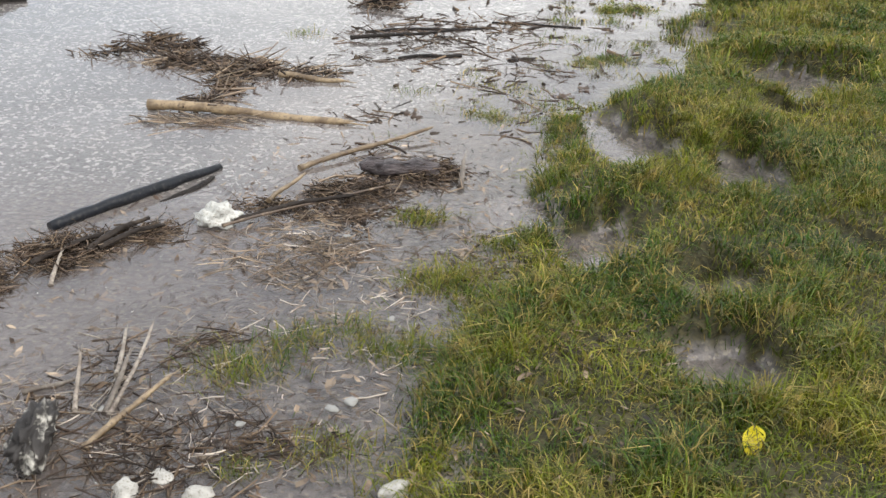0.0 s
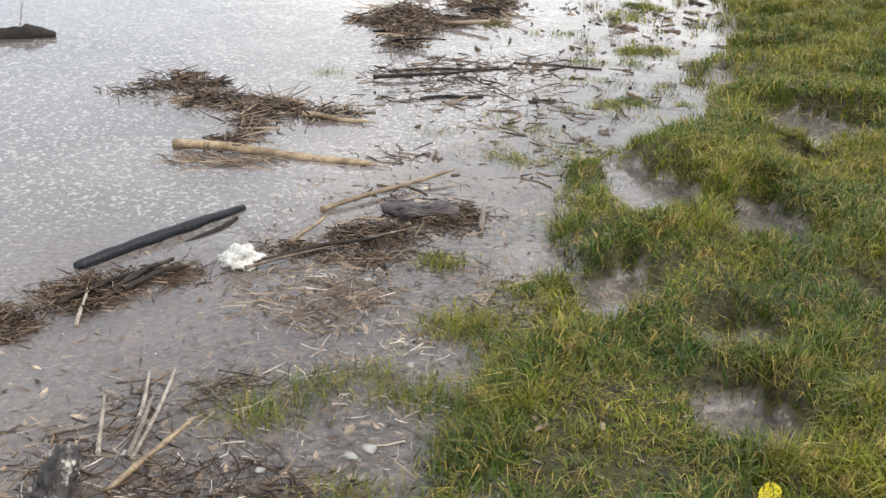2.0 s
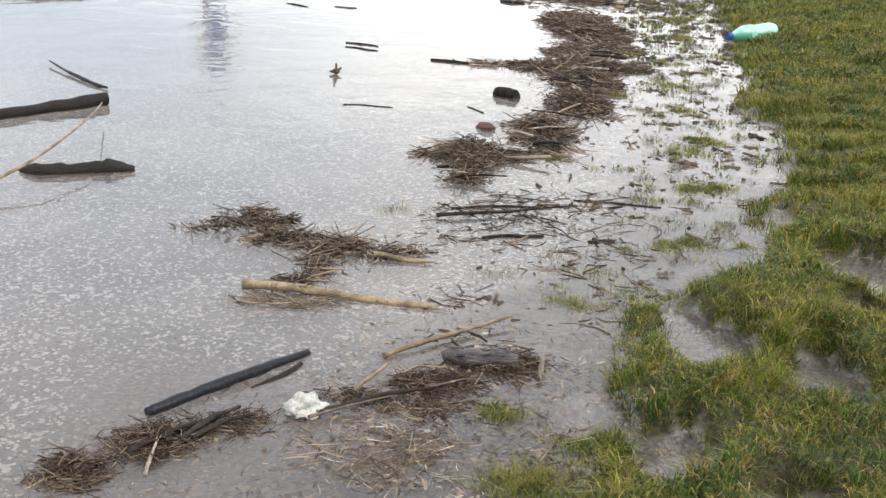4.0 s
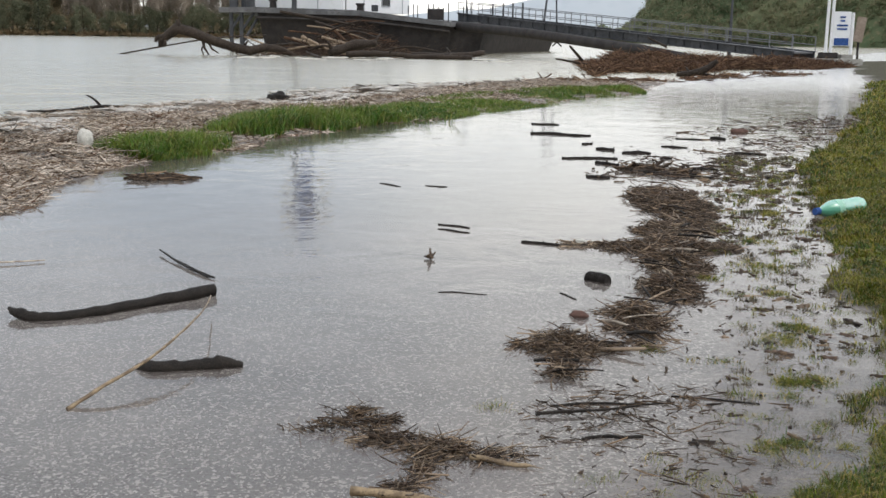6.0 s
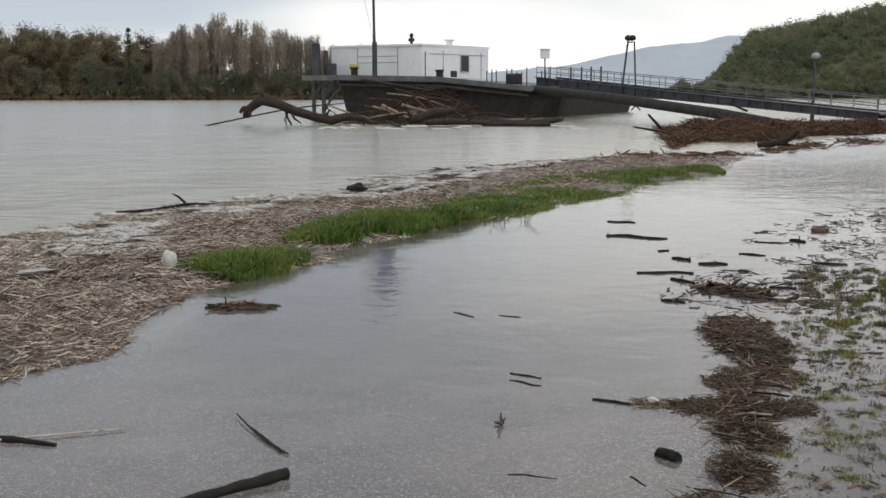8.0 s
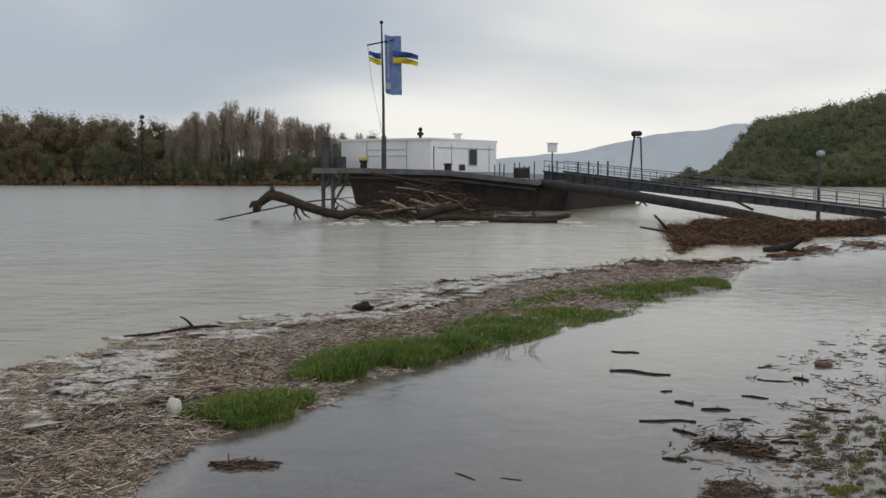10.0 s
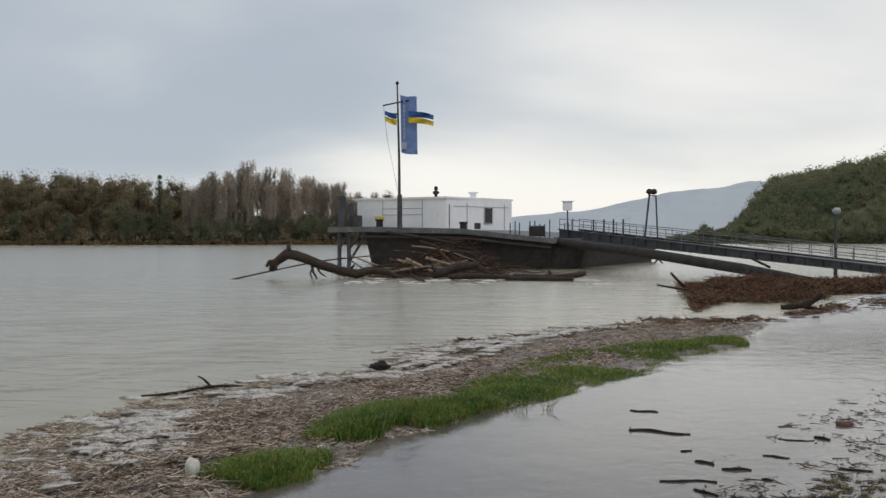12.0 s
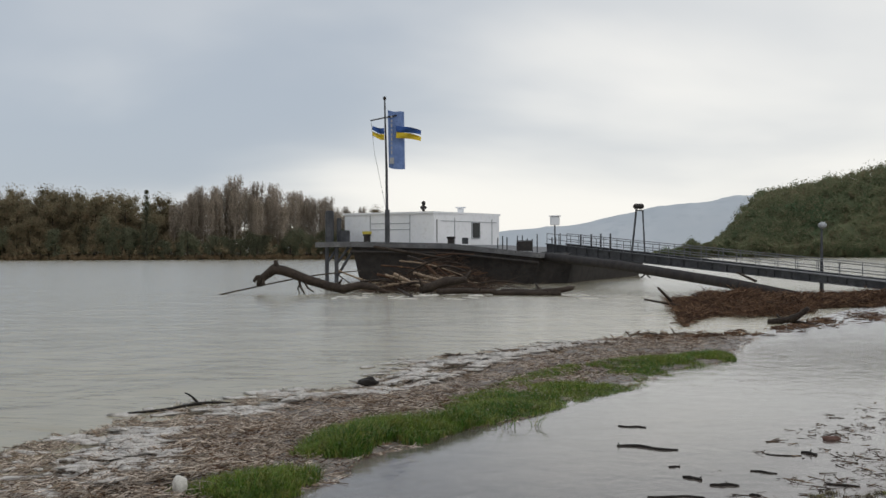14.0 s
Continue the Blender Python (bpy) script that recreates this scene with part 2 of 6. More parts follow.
RAILGREY = surface("galvanised_rail", (0.16, 0.165, 0.175), (0.22, 0.225, 0.235), (0.12, 0.11, 0.1), scale=2.0, rough=0.6, bump=0.1, spec=0.3)
GREYSTEEL = surface("grey_steel", (0.05, 0.053, 0.06), (0.085, 0.088, 0.096), (0.045, 0.04, 0.037), scale=1.2, rough=0.7, bump=0.12, spec=0.25)
DECKGREY = surface("weathered_deck_edge", (0.11, 0.11, 0.115), (0.17, 0.17, 0.175), (0.07, 0.062, 0.06), scale=1.0, rough=0.6, bump=0.2, spec=0.25)
WHITE = surface("white_cabin_paint", (0.78, 0.79, 0.81), (0.84, 0.84, 0.85), (0.74, 0.74, 0.74), scale=0.5, rough=0.5, bump=0.08)
PANE = surface("dark_window_glass", (0.01, 0.012, 0.014), (0.016, 0.018, 0.02), scale=2, rough=0.2, bump=0.0)


# ---- mesh helpers ----
class Shape:
    """Collects vertices and faces of one mesh in world coordinates."""

    def __init__(self):
        self.v, self.f = [], []

    def tube(self, points, radii, sides=7, flat=1.0, caps=True):
        pts = [Vector(p) for p in points]
        if not hasattr(radii, "__len__"):
            radii = [radii] * len(pts)
        base = len(self.v)
        for i, p in enumerate(pts):
            way = (pts[min(i + 1, len(pts) - 1)] - pts[max(i - 1, 0)]).normalized()
            side = way.cross(Vector((0, 0, 1)))
            side = side.normalized() if side.length > 0.05 else Vector((1, 0, 0))
            up = side.cross(way)
            for k in range(sides):
                a = 2 * math.pi * k / sides
                self.v.append(p + radii[i] * (math.cos(a) * side + flat * math.sin(a) * up))
        for i in range(len(pts) - 1):
            for k in range(sides):
                a, b = base + i * sides + k, base + i * sides + (k + 1) % sides
                self.f.append((a, b, b + sides, a + sides))
        if caps:
            self.f.append(tuple(base + k for k in reversed(range(sides))))
            self.f.append(tuple(base + (len(pts) - 1) * sides + k for k in range(sides)))
        return self

    def box(self, centre, size, rz=0.0, bevel=0.0, rx=0.0, ry=0.0):
        bm = bmesh.new()
        bmesh.ops.create_cube(bm, size=1.0)
        bmesh.ops.scale(bm, vec=size, verts=bm.verts)
        if bevel:
            bmesh.ops.bevel(bm, geom=list(bm.edges), offset=bevel, segments=2, affect="EDGES")
        return self.take(bm, pose(*centre, rx, ry, rz))

    def take(self, bm, m=Matrix()):
        bm.verts.index_update()
        base = len(self.v)
        self.v += [m @ v.co for v in bm.verts]
        self.f += [tuple(base + v.index for v in f.verts) for f in bm.faces]
        bm.free()
        return self

    def lump(self, centre, size, seed=0, rough=0.25, sub=3, freq=1.6, rz=0.0, fine=0.0):
        bm = bmesh.new()
        bmesh.ops.create_icosphere(bm, subdivisions=sub, radius=1.0)
        for v in bm.verts:
            n = v.co.normalized()
            k = 1 + rough * noise.noise(n * freq + Vector((seed * 3.1, seed, 0))) + fine * noise.noise(n * freq * 4 + Vector((seed, 0, 9)))
            v.co = n * k
        bmesh.ops.scale(bm, vec=size, verts=bm.verts)
        return self.take(bm, pose(*centre, 0, 0, rz))

    def quadwall(self, a, b, z0, z1, thick):
        a, b = Vector((*a, 0)), Vector((*b, 0))
        mid, d = (a + b) / 2, b - a
        return self.box((mid.x, mid.y, (z0 + z1) / 2), (d.length, thick, z1 - z0), math.degrees(math.atan2(d.y, d.x)))


def origin_of(ob):
    p = Vector((0, 0, 0))
    while ob:
        p += ob.location
        ob = ob.parent
    return p


def fast_mesh(name, verts, faces):
    """A mesh from arrays: verts n x 3, faces m x 3 or m x 4."""
    me = bpy.data.meshes.new(name)
    verts, faces = np.asarray(verts, np.float32), np.asarray(faces, np.int32)
    me.vertices.add(len(verts))
    me.vertices.foreach_set("co", verts.ravel())
    me.loops.add(faces.size)
    me.loops.foreach_set("vertex_index", faces.ravel())
    me.polygons.add(len(faces))
    me.polygons.foreach_set("loop_start", np.arange(0, faces.size, faces.shape[1], dtype=np.int32))
    me.update(calc_edges=True)
    return me


def solid(name, shape, material, label="", category="", group="", kind="", smooth=True, at=None):
    """A top-level thing that is one mesh; its origin lies at its base."""
    me = bpy.data.meshes.new(name)
    vs = [Vector(v) for v in shape.v]
    lo = Vector([min(v[i] for v in vs) for i in range(3)])
    hi = Vector([max(v[i] for v in vs) for i in range(3)])
    o = Vector(at) if at else Vector(((lo.x + hi.x) / 2, (lo.y + hi.y) / 2, lo.z))
    me.from_pydata([v - o for v in vs], [], shape.f)
    if smooth:
        me.polygons.foreach_set("use_smooth", [len(p.vertices) < 6 for p in me.polygons])
    me.materials.append(material)
    ob = new(name, me)
    ob.location = o
    return tagged(ob, label, category, group, kind)


def thing(name, at, label, category, group="", kind=""):
    ob = new(name)
    ob.location = at
    ob.empty_display_size = 0.1
    return tagged(ob, label, category, group, kind)


def part(name, shape, material, parent, label="", smooth=False, kind=""):
    me = bpy.data.meshes.new(name)
    o = origin_of(parent)
    me.from_pydata([Vector(v) - o for v in shape.v], [], shape.f)
    if smooth:
        me.polygons.foreach_set("use_smooth", [len(p.vertices) < 6 for p in me.polygons])
    me.materials.append(material)
    ob = new(name, me)
    ob.parent = parent
    return tagged(ob, label, kind=kind)


def vnoise(x, y, seed=0.0):
    xi, yi = np.floor(x), np.floor(y)
    u, w = x - xi, y - yi
    u, w = u * u * (3 - 2 * u), w * w * (3 - 2 * w)

    def h(a, b):
        s = np.sin(a * 127.1 + b * 311.7 + seed * 74.7) * 43758.5453
        return s - np.floor(s)
    return (h(xi, yi) * (1 - u) + h(xi + 1, yi) * u) * (1 - w) + (h(xi, yi + 1) * (1 - u) + h(xi + 1, yi + 1) * u) * w - 0.5


def fbm(x, y, seed=0.0):
    return vnoise(x, y, seed) + 0.5 * vnoise(2.1 * x, 2.1 * y, seed + 5) + 0.25 * vnoise(4.3 * x, 4.3 * y, seed + 9)


def step(a, b, x):
    k = np.clip((x - a) / (b - a), 0, 1)
    return k * k * (3 - 2 * k)


# ---- plan: lines along the walk (y) at which the ground changes (x) ----
def edge(y):
    """Left border of the meadow bank."""
    return np.interp(y, [-3, 0.15, 0.5, 0.8, 1.1, 1.5, 1.75, 2.0, 2.4, 3.0, 3.9, 4.5, 6.0, 8.2, 9.6, 10.7, 16, 30, 70, 100, 300, 700],
                     [0.02, 0.2, 0.29, 0.46, 0.58, 0.74, 1.0, 1.23, 1.42, 1.65, 1.84, 2.0, 2.36, 2.95, 3.43, 3.95, 6.2, 11.5, 25, 42, 140, 330])


def near(y):
    """Border of the grass spit towards the flooded path."""
    return np.interp(y, [2, 4, 5.8, 6.5, 7.4, 8.3, 9.3, 9.9, 10.8, 13.3, 14.2, 16.9, 18.2, 21.3, 22.7, 28, 31, 60, 100, 300, 700],
                     [-6, -4, -2.75, -2.85, -2.85, -2.9, -2.45, -2.15, -2.05, -1.2, -0.5, 0.7, 1.5, 2.6, 3.8, 5.2, 6.2, 19, 34, 120, 300])


def outer(y):
    """Border of the grass spit towards the river."""
    return np.interp(y, [2, 4, 8, 9.3, 9.7, 10.6, 12.5, 13.8, 15.4, 16.3, 17.6, 19.6, 23.2, 25.3, 27.9, 29, 31, 60, 100, 300, 700],
                     [-9, -7.5, -5.7, -5.35, -5.5, -5.8, -6.0, -5.5, -5.0, -4.3, -3.5, -2.75, -2.0, -0.9, 0.8, 2.1, 6.0, 19, 34, 120, 300])


PUDDLES = [(0.74, 0.38, 0.08), (0.8, 0.6, 0.07), (0.64, 0.8, 0.1), (0.86, 1.3, 0.13), (1.06, 1.1, 0.12), (1.45, 1.75, 0.16), (0.54, 0.95, 0.07), (1.27, 1.45, 0.06), (0.95, 0.3, 0.05), (1.1, 0.75, 0.04)]


def far_shore(x):
    return 505 + 0.43 * x


def height(x, y):
    d = x - edge(y) + 0.11 * np.minimum(1 + 0.15 * np.abs(y), 4) * fbm(x * 2.2, y * 2.2, 3)
    rise = -0.05 + 0.04 * step(-0.75, -0.05, d) + 0.014 * step(-0.05, 0.15, d) + 0.02 * np.clip(d - 0.1, 0, 12) + 0.03 * step(0.6, 2.0, d) + 0.035 * step(0.0, 0.35, d) * step(1.3, 2.2, y) + 0.05 * step(-0.03, 0.14, d) * step(2.2, 1.3, y) + 0.007 * step(-0.6, -0.2, d) * step(1.3, 2.2, y)
    rough = (0.03 - 0.014 * step(2.0, 1.2, y)) * fbm(x * 5, y * 5, 1) + 0.012 * fbm(x * 17, y * 17, 2)
    # a strip of standing water between drift line and turf
    rise = rise - 0.016 * step(-0.75, -0.45, d) * step(0.02, -0.12, d) * step(0.9, 1.5, y)
    bank = rise + rough * step(-0.7, 0.0, d) * (0.45 + 0.55 * step(-0.1, 0.1, d))
    for px, py, pr in PUDDLES:
        bank = bank - 0.075 * step(1.05, 0.5, np.hypot(x - px, (y - py) * 0.8) / (1.25 * pr) + 0.5 * fbm(x * 14, y * 14, 3))
    m = np.minimum(x - outer(y), near(y) - x) + 0.25 * fbm(x * 1.5, y * 1.5, 8)
    shelf = step(0.0, 1.6, x - outer(y)) * np.where(y > 9, 1.0, 0.6) + np.where(y > 9, 0.0, 0.4)
    spit = -0.05 + (0.035 + 0.05 * shelf) * step(-0.3, 0.45, m) + 0.035 * fbm(x * 1.6, y * 1.6, 4)
    spit = np.where((y < 30) & (y > 2), spit, -0.05)
    river = -1.6 * step(0.0, 5.0, outer(y) - x)
    far = y - far_shore(x)
    land = -1.7 + (2.2 + 2.0 * step(-60, -100, x)) * step(-2, 14, far) + 3 * step(20, 200, far) * step(-60, -100, x)
    dip = 0.1 * step(3.0, 8.0, y) * step(-0.7, -2.0, d)
    flat = np.maximum(np.maximum(bank - dip, spit - dip * step(0.1, -0.4, m)), -0.05 - dip) + river
    return np.where(far > -3, np.maximum(land, flat), flat)


def build_ground():
    def axis(spans):
        out = []
        for a, b, s in spans:
            out.append(np.arange(a, b - s * 0.5, s))
        return np.concatenate(out + [np.array([spans[-1][1]])])
    xs = axis([(-4500, -500, 400), (-500, -60, 22), (-60, -14, 2.3), (-14, -4.5, 0.25), (-4.5, -0.8, 0.1), (-0.8, 2.4, 0.028), (2.4, 7, 0.1), (7, 30, 0.8), (30, 500, 18), (500, 4500, 400)])
    ys = axis([(-400, -20, 40), (-20, -2, 1.5), (-2, 0, 0.1), (0, 3.2, 0.028), (3.2, 9, 0.08), (9, 31, 0.25), (31, 100, 2.3), (100, 300, 20), (300, 700, 9), (700, 4500, 300)])
    gx, gy = np.meshgrid(xs, ys)
    gz = height(gx, gy)
    n, m = len(ys), len(xs)
    idx = np.arange(n * m).reshape(n, m)
    faces = np.stack([idx[:-1, :-1], idx[:-1, 1:], idx[1:, 1:], idx[1:, :-1]], -1).reshape(-1, 4)
    me = fast_mesh("ground", np.stack([gx, gy, gz], -1).reshape(-1, 3), faces)
    d = gx - edge(gy) + 0.2 * fbm(gx * 1.7, gy * 1.7, 6)
    lump = np.minimum(gx - outer(gy), near(gy) - gx)
    cov = step(-0.75, -0.35, d) + step(-0.02, 0.12, d) * step(-0.004, 0.012, gz)
    near_mud = step(1.5, 0.9, gy + 0.5 * gx) * step(-0.6, 0.2, gx + 0.3)
    cov = np.maximum(cov, near_mud * 0.9)
    cov = np.maximum(cov, 1.0 * step(-0.3, 0.2, lump) * (gy < 31))
    cov = np.where(gy > 200, 2.0, cov)
    at = me.attributes.new("cover", "FLOAT", "POINT")
    at.data.foreach_set("value", cov.astype(np.float32).ravel())
    me.polygons.foreach_set("use_smooth", np.ones(len(me.polygons), bool))
    me.materials.append(GROUND)
    tagged(new("ground", me), "flooded washed-aggregate path with muddy verge and river bed", "ground", kind="structure")


def build_water():
    ys = np.concatenate([np.arange(-6, 0, 0.3), np.arange(0, 4, 0.04), np.arange(4, 10, 0.12), np.arange(10, 31, 0.5), np.arange(31, 101, 5), np.arange(110, 701, 30), [1200, 4000]])
    mid = np.where(ys < 31, (near(ys) + outer(ys)) / 2, outer(ys))
    right = edge(ys) + np.where(ys < 31, 2.5, 3.0)
    for name, a, b, cols, mat, label in (("flood_water", mid, right, 110, FLOOD, "shallow clear flood water over the path"),
                                         ("river_water", np.full(len(ys), -4000.0), mid, 2, RIVER, "grey-brown silty river in flood with small waves")):
        u = 1 - np.linspace(1, 0, cols) ** 1.8
        x = a[:, None] + (b - a)[:, None] * u[None, :]
        y = np.repeat(ys[:, None], cols, 1)
        idx = np.arange(x.size).reshape(x.shape)
        faces = np.stack([idx[:-1, :-1], idx[:-1, 1:], idx[1:, 1:], idx[1:, :-1]], -1).reshape(-1, 4)
        me = fast_mesh(name, np.stack([x, y, 0 * x], -1).reshape(-1, 3), faces)
        at = me.attributes.new("depth", "FLOAT", "POINT")
        at.data.foreach_set("value", np.maximum(-height(x, y), 0.0).astype(np.float32).ravel())
        me.materials.append(mat)
        ob = tagged(new(name, me), label, "water", kind="structure")
        if name == "flood_water":
            ob.visible_shadow = False


build_ground()
build_water()


# ---- grass ----
def blade_mesh(name, x, y, z, tall, wide, rng, lean=0.6):
    """Bent, tapered blades as one mesh: five points and three triangles each."""
    n = len(x)
    yaw, face = rng.uniform(0, 2 * np.pi, n), rng.uniform(0, 2 * np.pi, n)
    bend = rng.uniform(0.1, 1, n) * lean
    base = np.stack([x, y, z - 0.004], -1)
    side = np.stack([np.cos(face), np.sin(face), 0 * x], -1) * (wide / 2)[:, None]
    out = np.stack([np.cos(yaw), np.sin(yaw), 0 * x], -1)
    up = np.array([0, 0, 1.0])
    mid = base + out * (tall * bend * 0.35)[:, None] + up * (tall * 0.6)[:, None]
    tip = base + out * (tall * bend * 1.15)[:, None] + up * (tall * (1.0 - 0.35 * bend))[:, None]
    v = np.stack([base - side, base + side, mid + side * 0.8, mid - side * 0.8, tip], 1).reshape(-1, 3)
    k = np.arange(n)[:, None] * 5
    f = np.concatenate([k + [0, 1, 2], k + [0, 2, 3], k + [3, 2, 4]], 1).reshape(-1, 3)
    return fast_mesh(name, v, f)


def sow(rng, x0, x1, y0, y1, count, keep):
    x, y = rng.uniform(x0, x1, count), rng.uniform(y0, y1, count)
    ok = rng.uniform(0, 1, count) < keep(x, y)
    return x[ok], y[ok]


def meadow_keep(x, y):
    ragged = 0.11 * np.minimum(1 + 0.05 * np.abs(y), 2)
    d = x - edge(y) - 0.05 * step(1.8, 3.0, y) + ragged * fbm(x * 2.2, y * 2.2, 3) + 0.05 * fbm(x * 9, y * 9, 17)
    z = height(x, y)
    wet = step(-0.022, 0.006, z)
    bare = 0.2 * step(2.0, 1.2, y)
    clump = step(-0.32 + bare, 0.05 + bare, fbm(x * 8, y * 8, 12)) * step(-1.0, -0.65, fbm(x * 2.6, y * 2.6, 14) - 0.05 * step(0.9, 0.0, d))
    clump = np.maximum(clump, 0.75 * step(0.1, 0.4, d) * step(1.5, 2.4, y))
    for px, py, pr in PUDDLES:
        wet = wet * step(0.5, 0.95, np.hypot(x - px, (y - py) * 0.8) / (1.25 * pr) + 0.5 * fbm(x * 14, y * 14, 3))
    return wet * step(-0.08, 0.05, d) * (0.1 + 0.32 * step(2.0, 1.2, y) * step(0.0, 0.15, d) + 0.9 * clump)


def build_meadow():
    rng = np.random.default_rng(4)
    xs, ys, hs, ws = [], [], [], []
    for x0, x1, y0, y1, n, tall, wide in ((0.0, 1.9, -0.1, 1.6, 260000, 0.03, 0.0021), (0.6, 2.9, 1.6, 4.2, 230000, 0.04, 0.0034),
                                          (1.6, 4.6, 4.2, 8.0, 190000, 0.045, 0.0065), (2.7, 6.2, 8.0, 12.0, 110000, 0.05, 0.01), (4.4, 9.0, 12.0, 20.0, 60000, 0.06, 0.018),
                                          (7.0, 17.0, 20.0, 32.0, 30000, 0.08, 0.025), (-0.2, 7.0, -5.0, -0.1, 60000, 0.05, 0.01), (1.9, 7.0, -0.1, 1.6, 35000, 0.05, 0.008),
                                          (2.9, 8.0, 1.6, 4.2, 35000, 0.055, 0.009), (4.6, 12.0, 4.2, 8.0, 35000, 0.06, 0.012), (6.2, 14.0, 8.0, 12.0, 25000, 0.06, 0.015), (9.0, 17.0, 12.0, 20.0, 25000, 0.07, 0.02)):
        x, y = sow(rng, x0, x1, y0, y1, n, meadow_keep)
        k = rng.uniform(0.4, 1.4, len(x)) * (0.5 + 1.3 * np.clip(fbm(x * 9, y * 9, 21) + 0.35, 0, 0.9))
        xs.append(x), ys.append(y), hs.append(tall * k), ws.append(wide * rng.uniform(0.6, 1.35, len(x)))
    x, y = np.concatenate(xs), np.concatenate(ys)
    me = blade_mesh("meadow_grass", x, y, height(x, y), np.concatenate(hs), np.concatenate(ws), rng, 1.7)
    me.materials.append(GRASS)
    tagged(new("meadow_grass", me), "short wet green meadow grass with yellowed blades on the bank", "grass", kind="stuff")


def build_tufts():
    """Small drowned tufts that stand in the shallow water."""
    rng = np.random.default_rng(9)
    spots = [(0.05, 0.48, 0.06, 500), (0.13, 0.55, 0.04, 220), (0.21, 0.58, 0.035, 140), (0.36, 0.97, 0.035, 240), (0.38, 0.72, 0.06, 900), (0.17, 0.27, 0.05, 260),
             (0.7, 1.75, 0.05, 160), (0.27, 0.51, 0.05, 420), (0.17, 2.29, 0.04, 110), (0.43, 1.75, 0.05, 90), (0.05, 0.24, 0.02, 90), (0.95, 2.23, 0.07, 160)]
    # ragged tussocks that stand off the turf, each a group of smaller ones
    for cx, cy, r, n in ((1.3, 3.1, 0.1, 700), (1.45, 3.32, 0.1, 900), (1.25, 2.62, 0.11, 1500), (1.02, 2.0, 0.09, 1300), (0.62, 1.5, 0.08, 700), (0.84, 1.62, 0.07, 700), (2.42, 7.3, 0.2, 1500), (2.1, 6.3, 0.12, 500),
                         (1.75, 5.2, 0.12, 500), (1.28, 4.2, 0.06, 240), (0.98, 2.83, 0.06, 160), (0.78, 2.95, 0.04, 200), (1.62, 4.5, 0.1, 600), (1.5, 3.95, 0.08, 350), (1.12, 2.45, 0.06, 300)):
        for k in range(7):
            spots.append((cx + rng.normal(0, r * 0.7), cy + rng.normal(0, r * 0.4), r * rng.uniform(0.15, 0.4), int(n / 7)))
    for yy in rng.uniform(1.2, 8.0, 60):
        spots.append((edge(yy) - rng.uniform(-0.05, 0.6) * (0.7 + 0.1 * yy), yy, rng.uniform(0.015, 0.05), int(rng.uniform(8, 50))))
    for name, mat, label, extra in (("drowned_grass", GRASS, "thin olive grass tufts standing in the shallow water", 120), ("dead_grass", DEADGRASS, "dead brown grass tufts standing in the shallow water", 230)):
        own = list(spots) if mat is GRASS else []
        for yy in rng.uniform(1.5, 10.0, extra):
            wide = 0.35 + 0.06 * yy
            own.append((edge(yy) - rng.uniform(-0.05, 1.0) * wide, yy, rng.uniform(0.008, 0.026) * (0.6 + 0.22 * yy), int(rng.uniform(15, 80))))
        x = np.concatenate([rng.normal(a, r * 0.7, n) for a, b, r, n in own])
        y = np.concatenate([rng.normal(b, r * 0.5, n) for a, b, r, n in own])
        me = blade_mesh(name, x, y, np.maximum(height(x, y), np.where(y < 1.2, -0.003, -0.014)), rng.uniform(0.012, 0.042, len(x)) * (0.85 + 0.08 * y), rng.uniform(0.0012, 0.0024, len(x)) * (0.7 + 0.3 * y), rng, 1.7)
        me.materials.append(mat)
        tagged(new(name, me), label, "grass", kind="stuff")


def build_spit_grass():
    """Long fresh grass on the spit between path and river."""
    rng = np.random.default_rng(11)
    n = 120000
    y = rng.uniform(8.7, 24.2, n)
    wide = np.interp(y, [8.7, 8.9, 9.4, 9.9, 10.2, 10.5, 11.0, 12.4, 13.6, 14.3, 16, 19, 22, 23.4, 24.2], [0.1, 0.9, 1.25, 1.0, 0.4, 0.3, 0.9, 1.3, 1.1, 1.2, 2.1, 2.4, 2.3, 1.6, 0.2])
    off = rng.uniform(-0.12, 1, n) * wide
    x = near(y) - off
    lush = np.interp(y, [8.8, 9.3, 10.3, 10.8, 11.8, 13.4, 14.2, 21, 22.5, 24], [0.14, 0.2, 0.17, 0.16, 0.3, 0.28, 0.12, 0.11, 0.2, 0.15])
    patch = fbm(x * 1.1, y * 0.8, 31)
    rim = np.minimum(off + 0.12 * wide, wide - off) / wide
    thick = np.interp(y, [8.7, 8.9, 9.7, 10.1, 10.35, 10.75, 11.1, 13.3, 13.9, 14.4, 15, 20, 21.5, 24], [0.3, 0.4, 0.35, -0.2, -0.9, -0.9, 0.4, 0.4, -0.25, -0.2, 0.5, 0.5, 0.4, 0.25])
    keep = 1.5 * patch + 0.5 * fbm(x * 3.4, y * 2.8, 33) + thick + 0.9 * rim - 0.36 > rng.uniform(-0.1, 0.35, n)
    x, y, rim, lush, patch = x[keep], y[keep], rim[keep], lush[keep], patch[keep]
    h = lush * rng.uniform(0.45, 1.25, len(x)) * (0.55 + 0.9 * np.minimum(rim, 0.5)) * (0.9 + 0.5 * patch)
    me = blade_mesh("spit_grass", x, y, np.maximum(height(x, y), -0.02), h, rng.uniform(0.005, 0.012, len(x)), rng, 1.2)
    me.materials.append(LUSH)
    tagged(new("spit_grass", me), "long fresh green grass in clumps on the spit", "grass", kind="stuff")


build_meadow()
build_tufts()
build_spit_grass()


